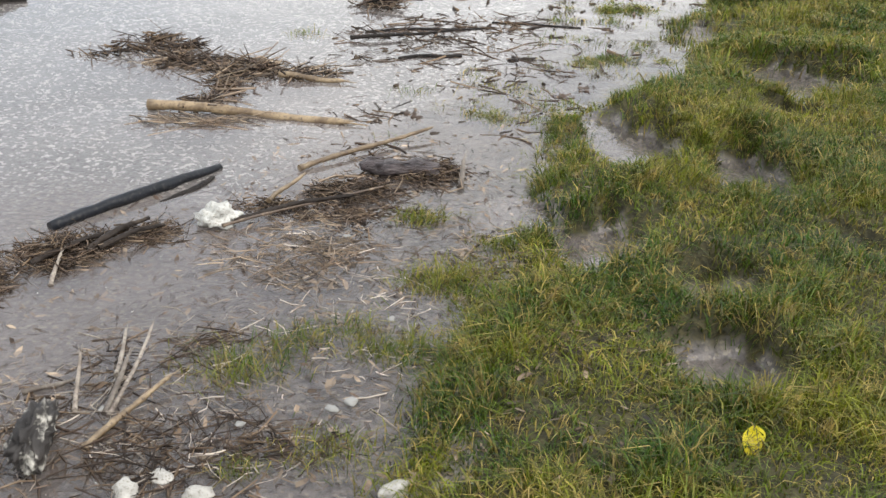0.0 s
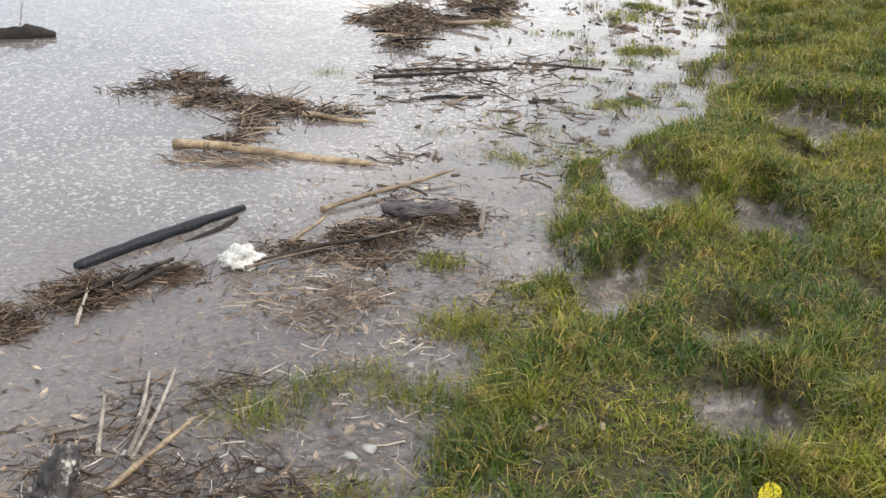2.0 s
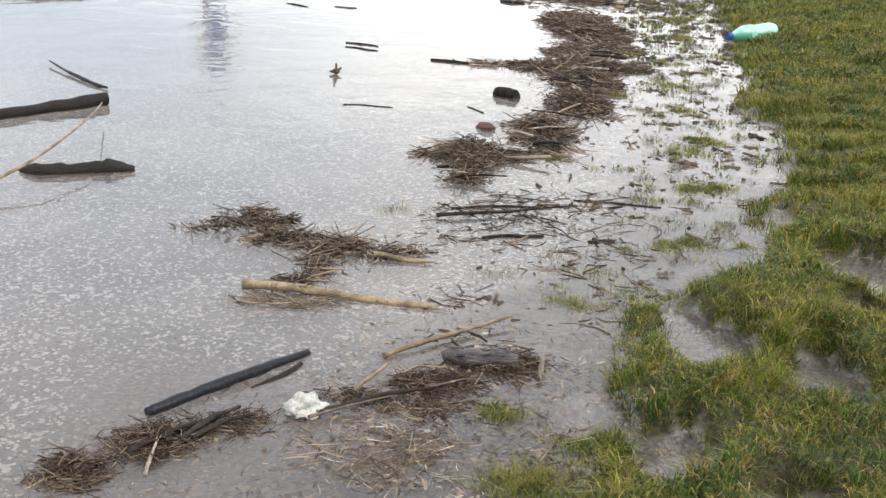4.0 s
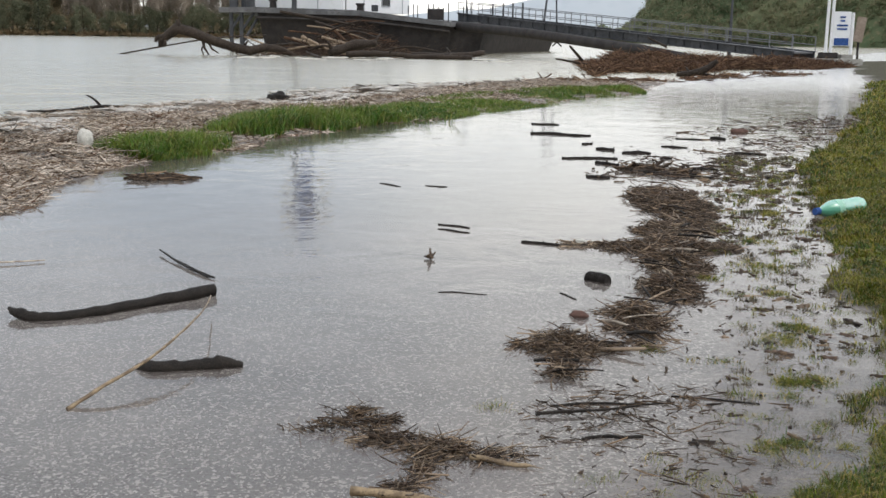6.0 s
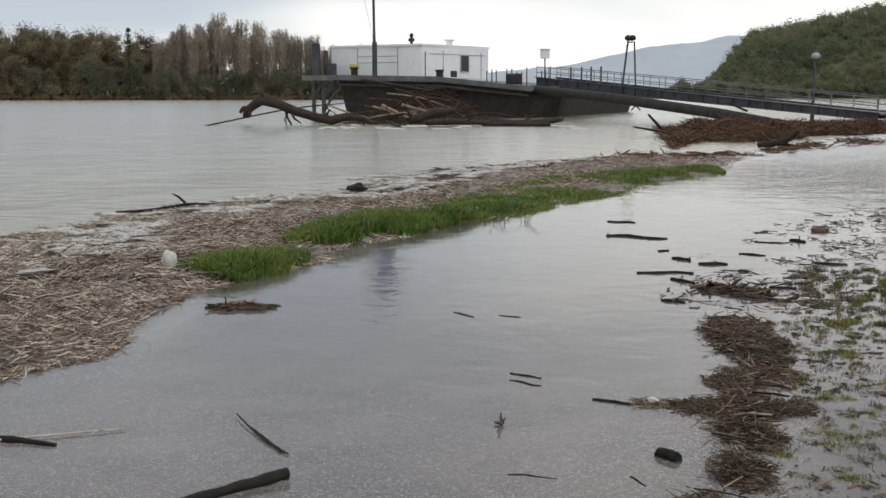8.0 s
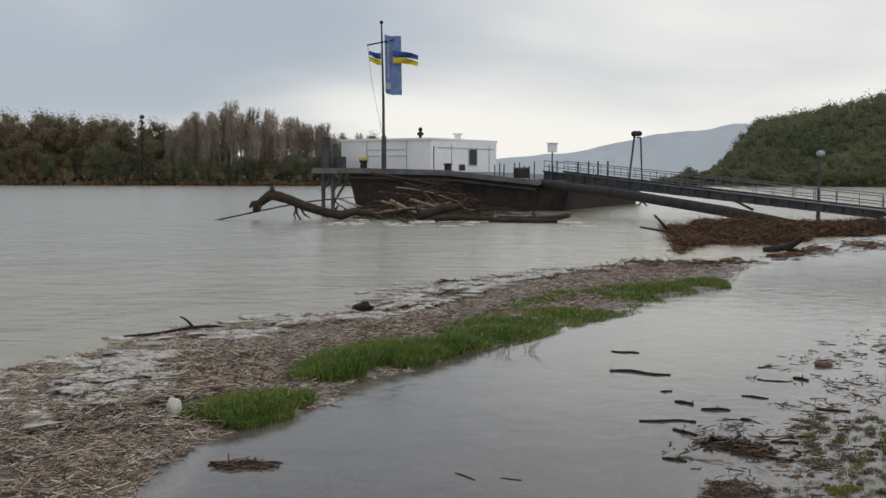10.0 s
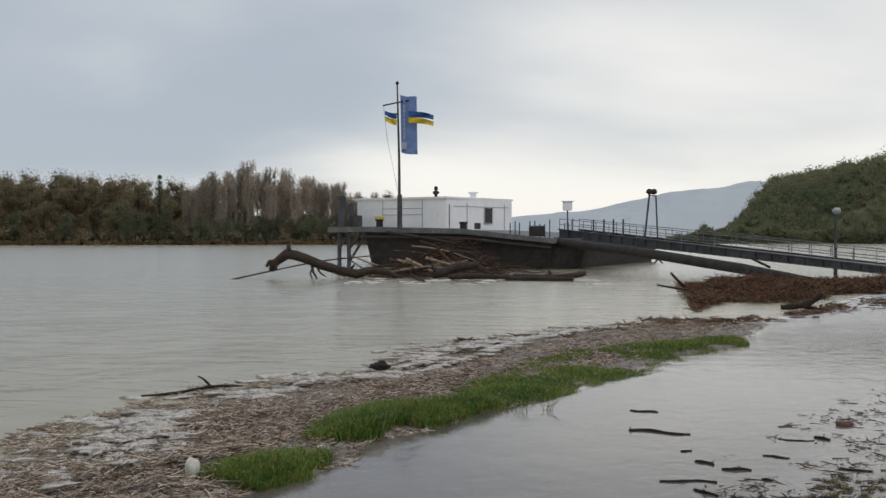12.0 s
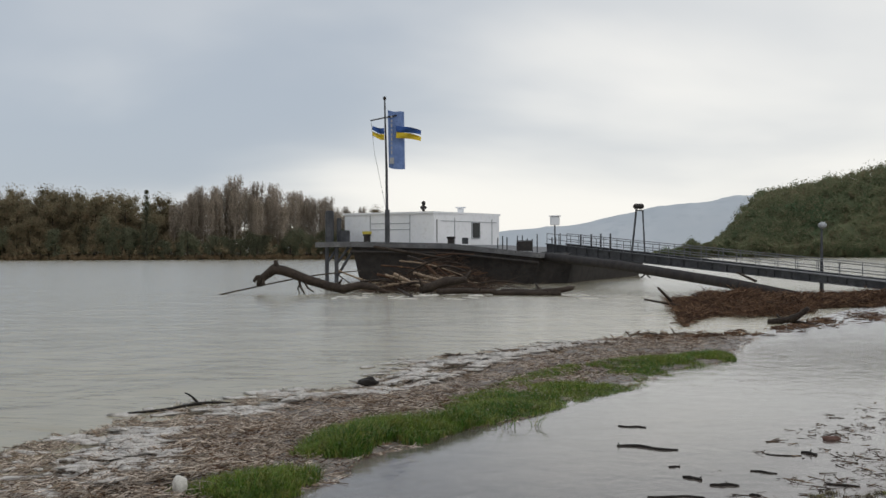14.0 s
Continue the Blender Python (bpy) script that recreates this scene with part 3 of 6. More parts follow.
# ---- far shore, hills and woods ----
def leaf_cloud(rng, centres, radii, count, size):
    """Many small tilted leaf clumps inside the given balls, as triangles."""
    pick = rng.integers(0, len(centres), count)
    d = rng.normal(0, 1, (count, 3))
    d /= np.linalg.norm(d, axis=1)[:, None]
    p = centres[pick] + d * (radii[pick] * np.abs(rng.normal(0, 0.55, count)).clip(0.1, 0.98))[:, None]
    a, b = rng.normal(0, 1, (count, 3)), rng.normal(0, 1, (count, 3))
    s = size * rng.uniform(0.5, 1.4, count)[:, None]
    a, b = a / np.linalg.norm(a, axis=1)[:, None] * s, b / np.linalg.norm(b, axis=1)[:, None] * s
    v = np.stack([p - a - b * 0.4, p + a - b * 0.4, p + b], 1).reshape(-1, 3)
    return v, np.arange(count * 3).reshape(-1, 3)


# Far-shore leaves and twigs: base colours lightened to carry aerial haze.
AUTUMN = surface("hazed_autumn_foliage", (0.225, 0.205, 0.13), (0.285, 0.235, 0.15), (0.3, 0.22, 0.145), scale=0.08, rough=0.8, bump=0.0, island=0.1, rand=0.25, through_light=0.5, spec=0.05)
GREENERY = surface("hazed_dark_foliage", (0.145, 0.165, 0.11), (0.19, 0.2, 0.13), (0.215, 0.195, 0.13), scale=0.08, rough=0.8, bump=0.0, island=0.1, rand=0.25, through_light=0.5, spec=0.05)
REEDBANK = surface("shore_reed", (0.2, 0.145, 0.09), (0.27, 0.19, 0.12), (0.24, 0.2, 0.12), scale=0.06, rough=0.9, bump=0.0, island=0.2, through_light=0.4, spec=0.05)
TWIGS = surface("hazed_bare_twigs", (0.31, 0.265, 0.215), (0.4, 0.34, 0.28), (0.24, 0.195, 0.155), scale=0.2, rough=0.9, bump=0.0, island=0.4, rand=0.2, through_light=0.3, spec=0.05)
# Hill greens and browns are made paler here in place of real haze.
HILLWOOD = surface("hazed_hill_foliage", (0.135, 0.185, 0.105), (0.25, 0.265, 0.155), (0.3, 0.255, 0.165), scale=0.03, rough=0.9, bump=0.0, island=0.06, through_light=0.5, spec=0.05)
# The haze over the ridge is mixed into this pale blue base colour.
HAZY = surface("haze_tinted_wood", (0.42, 0.46, 0.5), (0.46, 0.495, 0.53), (0.4, 0.44, 0.48), scale=0.003, rough=1.0, bump=0.0)


def make_tree(kind, tall, seed):
    rng = np.random.default_rng(seed)
    ob = thing({"bare": "bare_poplar", "leafy": "autumn_tree", "green": "shore_tree", "fir": "fir_tree"}[kind], (0, 0, 0),
               {"bare": "tall bare grey-brown poplar on the far shore", "leafy": "brown-leaved riverside tree on the far shore",
                "green": "dark green riverside tree on the far shore", "fir": "dark green pointed fir on the far shore"}[kind], "tree", "trees of the far shore")
    wood = Shape()
    spread = {"bare": 0.13, "leafy": 0.24, "green": 0.27, "fir": 0.14}[kind] * tall
    wood.tube([(0, 0, -0.5), (0.2, 0.1, tall * 0.3), (0.1, -0.2, tall * 0.65), (0, 0, tall * 0.93)], [tall * 0.016, tall * 0.013, tall * 0.008, 0.06], 6)
    centres, radii = [], []
    for i in range(20 if kind != "fir" else 9):
        h = tall * rng.uniform(0.05 if kind != "bare" else 0.22, 0.85)
        a = rng.uniform(0, 6.28)
        reach = spread * rng.uniform(0.5, 1.0) * (1.15 - 0.6 * h / tall)
        rise = tall * (0.2 if kind == "bare" else 0.07)
        end = (reach * math.cos(a), reach * math.sin(a), min(h + rise, tall * 0.97))
        wood.tube([(0, 0, h), (end[0] * 0.6, end[1] * 0.6, h + rise * 0.4), end], [tall * 0.006, tall * 0.004, 0.04], 4)
        centres.append(end), radii.append(spread * rng.uniform(0.4, 0.75))
    if kind == "fir":
        centres = [(0, 0, tall * k) for k in np.linspace(0.15, 0.97, 12)]
        radii = [spread * (1.22 - k) for k in np.linspace(0.15, 0.97, 12)]
    else:
        centres += [(0, 0, tall * k) for k in (0.5, 0.7, 0.85)]
        radii += [spread * 0.5, spread * 0.55, spread * 0.4]
    part("trunk", wood, TWIGS if kind == "bare" else BARK, ob)
    v, f = leaf_cloud(rng, np.array(centres), np.array(radii), {"bare": 6500, "leafy": 9000, "green": 8500, "fir": 3500}[kind], 0.24 if kind == "bare" else 0.27)
    if kind == "bare":
        # thin upright twigs fanned along the limbs
        v = v.reshape(-1, 3, 3)
        c = v.mean(1, keepdims=True)
        grown = c + rng.normal(0, 1, (len(c), 1, 1)) * np.array([0.1, 0.1, 2.6])
        grown[:, :, 2] = np.clip(grown[:, :, 2], tall * 0.15, tall * rng.uniform(0.9, 1.06, (len(c), 1)))
        v = (grown + (v - c) * np.array([0.4, 0.4, 2.4])).reshape(-1, 3)
    me = fast_mesh("crown", v, f)
    me.materials.append({"bare": TWIGS, "leafy": AUTUMN, "green": GREENERY, "fir": GREENERY}[kind])
    crown = new("crown", me)
    crown.parent = ob
    return ob


def build_far_trees():
    rng = random.Random(5)
    models = {k: [make_tree(k, h, s + 10 * i) for i, h in enumerate(hs)] for s, (k, hs) in enumerate(
        {"bare": (27, 30, 25), "leafy": (20, 17, 23), "green": (17, 14, 19), "fir": (27,)}.items())}
    used = set()

    def put(kind, x, off, scale=1.0):
        ob = rng.choice(models[kind])
        y = far_shore(x) + 4 + off
        m = pose(x, y, float(height(np.array(x), np.array(y))) - 0.2, 0, 0, rng.uniform(0, 360))
        if ob not in used:
            used.add(ob)
            ob.matrix_basis = m
            ob.scale = (scale,) * 3
        else:
            c = copy_thing(ob, m)
            c.scale = (scale,) * 3
    put("fir", -169, -1, 1.12)
    x = -275.0
    while x < -78:
        # tall bare poplars stand in the middle of the shore, lower mixed wood beside them
        if -163 < x < -88:
            grown = float(np.interp(x, [-163, -158, -150, -138, -128, -112, -100, -88], [0.78, 0.98, 1.06, 1.05, 0.98, 0.88, 0.76, 0.66]))
            put("bare", x, rng.uniform(6, 16), rng.uniform(0.86, 1.02) * grown)
            put("bare", x + 1.6, rng.uniform(16, 30), rng.uniform(0.95, 1.08) * grown)
            put("leafy", x + rng.uniform(-2, 2), rng.uniform(24, 44), rng.uniform(0.6, 0.85) * grown)
            put("green", x + 1, rng.uniform(0, 4), rng.uniform(0.4, 0.8))
        elif x <= -163:
            low_wood = 0.93 + 0.14 * min(1.0, max(0.0, (-x - 165) / 60))
            put("leafy", x, rng.uniform(6, 34), rng.uniform(0.95, 1.15) * low_wood)
            put("leafy", x + 2.1, rng.uniform(20, 45), rng.uniform(1.02, 1.15) * low_wood)
            put("green" if x > -175 else rng.choice(["green", "leafy"]), x + 1.5, rng.uniform(0, 8), rng.uniform(0.55, 1.0))
            if rng.random() < 0.85:
                put("leafy", x + 0.7, rng.uniform(30, 60), 1.22 * low_wood)
        else:
            put("leafy", x, rng.uniform(4, 30), rng.uniform(0.75, 1.0))
            put("green", x + 1, rng.uniform(0, 6), rng.uniform(0.5, 0.8))
        x += rng.uniform(2.6, 4.2)
    g = np.random.default_rng(6)
    n = 900
    cx = g.uniform(-290, -76, n)
    back = g.uniform(0, 34, n)
    c = np.stack([cx, far_shore(cx) + 3 + back, g.uniform(0.8, 3.2, n) + 2.0 + 0.22 * back], -1)
    v, f = leaf_cloud(g, c, g.uniform(1.4, 3.6, n), n * 90, 0.42)
    me = fast_mesh("shore_shrubs", v, f)
    me.materials.append(AUTUMN)
    tagged(new("shore_shrubs", me), "dense brown and olive shrubs along the far shore", "shrubs", kind="stuff")
    n = 520
    cx = g.uniform(-290, -76, n)
    c = np.stack([cx, far_shore(cx) + 1.5 + g.uniform(0, 4, n), g.uniform(0.3, 1.6, n)], -1)
    v, f = leaf_cloud(g, c, g.uniform(0.8, 2.0, n), n * 70, 0.3)
    me = fast_mesh("shore_reeds", v, f)
    me.materials.append(REEDBANK)
    tagged(new("shore_reeds", me), "low reddish-brown reeds and brush at the far waterline", "reeds", kind="stuff")


def build_hills():
    def ridge(name, profile, depth, mat, label):
        xs = np.linspace(profile[0][0], profile[-1][0], 160)
        top = np.interp(xs, [p[0] for p in profile], [p[2] for p in profile])
        yy = np.interp(xs, [p[0] for p in profile], [p[1] for p in profile])
        rows = []
        for k in np.linspace(0, 1, 18):
            z = top * np.sin(k * np.pi / 2) ** 0.9 * (1 + 0.06 * fbm(xs * 0.02 + 3, 0 * xs + k * 4, 2)) - 2 * (k < 0.01)
            rows.append(np.stack([xs + 0.12 * depth * k, yy + depth * k, z], -1))
        for k in (0.5, 1.0):
            rows.append(np.stack([xs + 0.12 * depth, yy + depth * (1 + k), top * (1 - 0.5 * k) - 2], -1))
        g = np.array(rows)
        n, m = g.shape[:2]
        idx = np.arange(n * m).reshape(n, m)
        me = fast_mesh(name, g.reshape(-1, 3), np.stack([idx[:-1, :-1], idx[:-1, 1:], idx[1:, 1:], idx[1:, :-1]], -1).reshape(-1, 4))
        me.polygons.foreach_set("use_smooth", np.ones(len(me.polygons), bool))
        me.materials.append(mat)
        tagged(new(name, me), label, "hill", kind="structure")
        return g
    ridge("distant_hill", [(-900, 2700, 30), (-300, 2700, 52), (-140, 2700, 68), (35, 2700, 84), (266, 2700, 132), (494, 2700, 160), (700, 2700, 180), (1500, 2700, 230)], 300, HAZY, "distant wooded ridge with haze painted in as pale blue")
    g = ridge("wooded_hill", [(54, 600, 1.5), (72, 599, 4), (86, 598, 7), (94, 596, 11), (101, 594, 18), (108, 590, 29), (115, 588, 35), (139, 585, 39), (174, 575, 47), (199, 562, 53), (300, 520, 82), (420, 470, 95), (700, 400, 110)], 90, HILLWOOD, "steep wooded hill beside the river")
    rng = np.random.default_rng(2)
    n = 2600
    i, j = rng.uniform(0, 16.9, n), np.minimum(rng.exponential(45, n), 158.5)
    i0, j0 = i.astype(int), j.astype(int)
    p = g[i0, j0] + (g[i0 + 1, j0] - g[i0, j0]) * (i - i0)[:, None] + (g[i0, j0 + 1] - g[i0, j0]) * (j - j0)[:, None]
    room = np.clip(g[17, j0, 2] / 22, 0.3, 1)
    p[:, 2] += rng.uniform(0.5, 4.0, n) * room
    v, f = leaf_cloud(rng, p, rng.uniform(2.2, 6.0, n) * rng.uniform(0.7, 1.2, n) * room, n * 160, 0.52)
    # lower trees along the foot of the hill
    foot = np.stack([rng.uniform(58, 190, 420), np.zeros(420), np.zeros(420)], -1)
    foot[:, 1] = 596 - 0.12 * (foot[:, 0] - 58) - rng.uniform(0, 6, 420)
    foot[:, 2] = rng.uniform(0.1, 1.0, 420) * np.interp(foot[:, 0], [58, 66, 72, 78, 86, 94, 110, 190], [3, 6, 11, 13, 8, 11, 10, 9]) * (0.8 + 0.5 * vnoise(foot[:, 0] * 0.2, foot[:, 0] * 0, 3))
    v2, f2 = leaf_cloud(rng, foot, rng.uniform(1.2, 3.2, 420), 420 * 150, 0.42)
    v, f = np.concatenate([v, v2]), np.concatenate([f, f2 + len(v)])
    me = fast_mesh("hill_woods", v, f)
    me.materials.append(HILLWOOD)
    tagged(new("hill_woods", me), "dense dull green and brown woodland covering the hill", "woods", kind="stuff")


build_far_trees()
build_hills()


# ---- landing stage ----
YELLOW = surface("yellow_paint", (0.55, 0.45, 0.06), (0.62, 0.5, 0.08), scale=3, rough=0.5, bump=0.05)
BLUE = surface("blue_banner_cloth", (0.16, 0.25, 0.5), (0.22, 0.32, 0.58), (0.13, 0.21, 0.42), scale=1.5, rough=0.8, bump=0.1, through_light=0.25)
FLAGBLUE = surface("flag_blue", (0.03, 0.09, 0.3), (0.04, 0.11, 0.36), scale=2, rough=0.8, bump=0.1, through_light=0.2)
FLAGYELLOW = surface("flag_yellow", (0.75, 0.55, 0.03), (0.8, 0.6, 0.05), scale=2, rough=0.8, bump=0.1, through_light=0.2)
LINE = surface("grey_joint_strip", (0.36, 0.37, 0.39), (0.42, 0.43, 0.45), scale=3, rough=0.6, bump=0.05)
CONCRETE = surface("wet_concrete", (0.25, 0.24, 0.22), (0.34, 0.33, 0.3), (0.16, 0.15, 0.14), scale=2, rough=0.8, bump=0.3)


def ring(shape, low, high):
    """A closed skin between two rings of points, with both ends filled."""
    base, n = len(shape.v), len(low)
    shape.v += [Vector(p) for p in low] + [Vector(p) for p in high]
    for k in range(n):
        a, b = base + k, base + (k + 1) % n
        shape.f.append((a, b, b + n, a + n))
    shape.f.append(tuple(base + k for k in reversed(range(n))))
    shape.f.append(tuple(base + n + k for k in range(n)))
    return shape


def build_pontoon():
    ob = thing("landing_pontoon", (-8, 88, 0), "dark steel landing pontoon with weathered grey deck edge", "pontoon")
    low = [(-15.6, 87.2, -0.6), (-7.8, 84.8, -0.6), (-1.2, 83.2, -0.6), (1.2, 86, -0.6), (9.0, 115, -0.6), (-6, 121, -0.6), (-14.6, 104, -0.6)]
    high = [(-16.3, 86.6, 2.95), (-8, 84.2, 2.75), (-0.9, 82.6, 2.0), (1.8, 85.6, 2.1), (10.0, 115, 2.2), (-6, 122, 2.95), (-16, 104, 2.95)]
    hull = part("hull", ring(Shape(), low, high), STEEL, ob)
    rim = [(-19.3, 86.2, 2.9), (-16.4, 86.2, 2.95), (-8, 83.9, 2.76), (-0.8, 82.3, 2.02), (2.2, 85.4, 2.1), (10.4, 115, 2.2), (-6, 122.4, 2.95), (-19.3, 104, 2.95)]
    part("deck", ring(Shape(), rim, [(x, y, z + (0.42 if x < -4 else 0.36)) for x, y, z in rim]), DECKGREY, ob)
    rub = Shape().tube([(-16.4, 86.35, 2.55), (-8.1, 84.0, 2.4), (-0.9, 82.45, 1.65)], 0.12, 6)
    part("rubbing_strake", rub, STEEL, hull)
    for x, y in ((-18.4, 86.6), (-17.6, 86.6)):
        part("support_post", Shape().tube([(x, y, -0.6), (x, y, 2.95)], 0.17, 8), GREYSTEEL, ob)
    for a, b in (((-17.6, 86.6, 0.4), (-16.1, 86.7, 2.9)), ((-18.4, 86.6, 1.6), (-17.5, 86.6, 2.9)), ((-17.6, 86.6, 1.5), (-16.6, 86.6, 2.9))):
        part("brace", Shape().tube([a, b], 0.12, 6), GREYSTEEL, ob)
    for x, z, w in ((-18.3, 5.9, 0.36), (-17.5, 5.3, 0.2)):
        part("mooring_post", Shape().tube([(x, 87.2, 3.2), (x, 87.2, z), (x, 87.2, z + 0.05)], [w, w, w * 0.6], 10), GREYSTEEL, ob)
    part("winch", Shape().box((-17.0, 87.0, 3.8), (0.8, 0.6, 1.0), 20, 0.06), GREYSTEEL, ob)
    for x, y, z in ((-15.0, 86.3, 3.35), (-7.9, 84.4, 3.1)):
        b = Shape().tube([(x, y, z), (x, y, z + 0.45), (x, y, z + 0.5), (x, y, z + 0.62)], [0.28, 0.26, 0.36, 0.34], 10)
        bol = part("bollard", b, STEEL, ob)
        if x < -10:
            part("cap", Shape().tube([(x, y, z + 0.63), (x, y, z + 0.85)], 0.4, 10), YELLOW, bol, "yellow painted bollard cap")
    rng = random.Random(3)
    for x in (-4.3, -3.9, -3.55, -2.7, -2.3, -1.9, -1.5, -1.1, 0.1, 0.4, 0.75):
        z = 3.3 - 0.11 * (x + 8) if x < -4 else 2.45 - 0.03 * x
        part("rail_post", Shape().tube([(x, 86.8, z - 0.3), (x, 86.8, 3.55 + rng.uniform(0, 0.45))], 0.05, 5), GREYSTEEL, ob)
    box = part("equipment_box", Shape().box((-2.1, 85.6, 2.95), (1.25, 0.8, 0.75), 0, 0.05), STEEL, ob)
    part("lid", Shape().box((-2.1, 85.6, 3.37), (1.3, 0.85, 0.1), 0, 0.03), DECKGREY, box, "weathered grey lid")
    part("deck_box", Shape().box((-6.9, 86.0, 3.4), (0.5, 0.4, 0.5), 0, 0.03), GREYSTEEL, ob)


def build_cabin():
    ob = thing("deck_cabin", (-10.5, 90, 3.1), "low white-painted cabin with flat roof on the pontoon deck", "cabin")
    a, b, c, d = (-17.3, 88.9), (-9.4, 85.2), (-4.5, 92.2), (-12.4, 95.9)
    floor_z, top = 3.1, 5.62
    for p, q, name in ((a, b, "front_wall"), (b, c, "side_wall"), (c, d, "rear_wall"), (d, a, "end_wall")):
        wall = part(name, Shape().quadwall(p, q, floor_z, top, 0.14), WHITE, ob)
        pv, qv = Vector((*p, 0)), Vector((*q, 0))
        way = (qv - pv).normalized()
        out = Vector((way.y, -way.x, 0))
        if name == "front_wall":
            for z in (4.35, 4.85):
                s = Shape()
                m, n = pv.lerp(qv, 0.3) + out * 0.08, pv.lerp(qv, 0.75) + out * 0.08
                s.quadwall(m.xy, n.xy, z - 0.03, z + 0.03, 0.05)
                part("joint_strip", s, LINE, wall)
            for k in (0.3, 0.75):
                m = pv.lerp(qv, k) + out * 0.08
                part("joint_strip", Shape().box((m.x, m.y, 4.4), (0.06, 0.06, 2.3), math.degrees(math.atan2(way.y, way.x))), LINE, wall)
        if name == "side_wall":
            rz = math.degrees(math.atan2(way.y, way.x))
            m = pv.lerp(qv, 0.62) + out * 0.075
            win = part("window", Shape().box((m.x, m.y, 4.32), (1.0, 0.06, 1.25), rz), PANE, wall)
            for dx in (-0.52, 0.52):
                w = m + way * dx + out * 0.02
                part("frame", Shape().box((w.x, w.y, 4.32), (0.07, 0.1, 1.3), rz), LINE, win)
            for z in (3.66, 4.98):
                part("frame", Shape().box((m.x + out.x * 0.02, m.y + out.y * 0.02, z), (1.1, 0.1, 0.07), rz), LINE, win)
            for k in (0.04, 0.3, 0.88):
                w = pv.lerp(qv, k) + out * 0.08
                part("joint_strip", Shape().box((w.x, w.y, 4.2), (0.07, 0.05, 1.9 if k < 0.1 else 2.2), rz), STEEL if k < 0.1 else LINE, wall)
            m1, m2 = pv.lerp(qv, 0.1) + out * 0.08, pv.lerp(qv, 0.95) + out * 0.08
            part("joint_strip", Shape().quadwall(m1.xy, m2.xy, 5.0, 5.06, 0.05), LINE, wall)
    o = 0.16
    rim = [(a[0] - o, a[1] - o), (b[0], b[1] - o * 1.4), (c[0] + o, c[1] + o), (d[0], d[1] + o)]
    part("roof", ring(Shape(), [(x, y, top + 0.003) for x, y in rim], [(x, y, top + 0.16) for x, y in rim]), WHITE, ob)
    vent = Shape().tube([(-10.4, 86.9, 5.76), (-10.4, 86.9, 6.15)], 0.12, 8)
    cowl = part("ventilator", vent, STEEL, ob)
    part("cowl", Shape().lump((-10.4, 86.9, 6.5), (0.17, 0.17, 0.2), 3, 0.1, 2), STEEL, cowl)
    part("cowl_rim", Shape().lump((-10.4, 86.9, 6.15), (0.27, 0.2, 0.17), 6, 0.2, 2), STEEL, cowl)
    flue = part("flue", Shape().box((-7.6, 90, 5.98), (0.5, 0.4, 0.42)), WHITE, ob)
    part("flue_cap", Shape().box((-7.6, 90, 6.27), (0.85, 0.6, 0.1), 0, 0.02), WHITE, flue)


def cloth(shape, corner, right, down, nx=14, ny=10, wave=0.12, seed=0.0, taper=1.0):
    """A waving sheet with two sides and a little thickness."""
    c, r, d = Vector(corner), Vector(right), Vector(down)
    out = r.cross(d).normalized()
    for side in (0.0, 0.02):
        base = len(shape.v)
        for i in range(ny + 1):
            for j in range(nx + 1):
                u, w = j / nx, i / ny
                p = c + r * u + d * (0.5 + (w - 0.5) * (1 - (1 - taper) * u))
                p += out * (wave * math.sin(6.0 * u + 2.5 * w + seed) * (0.25 + u) + side) + d.normalized() * 0.08 * math.sin(4 * u + seed)
                shape.v.append(p)
        for i in range(ny):
            for j in range(nx):
                a = base + i * (nx + 1) + j
                quad = (a, a + 1, a + nx + 2, a + nx + 1)
                shape.f.append(quad if side == 0 else quad[::-1])
    return shape


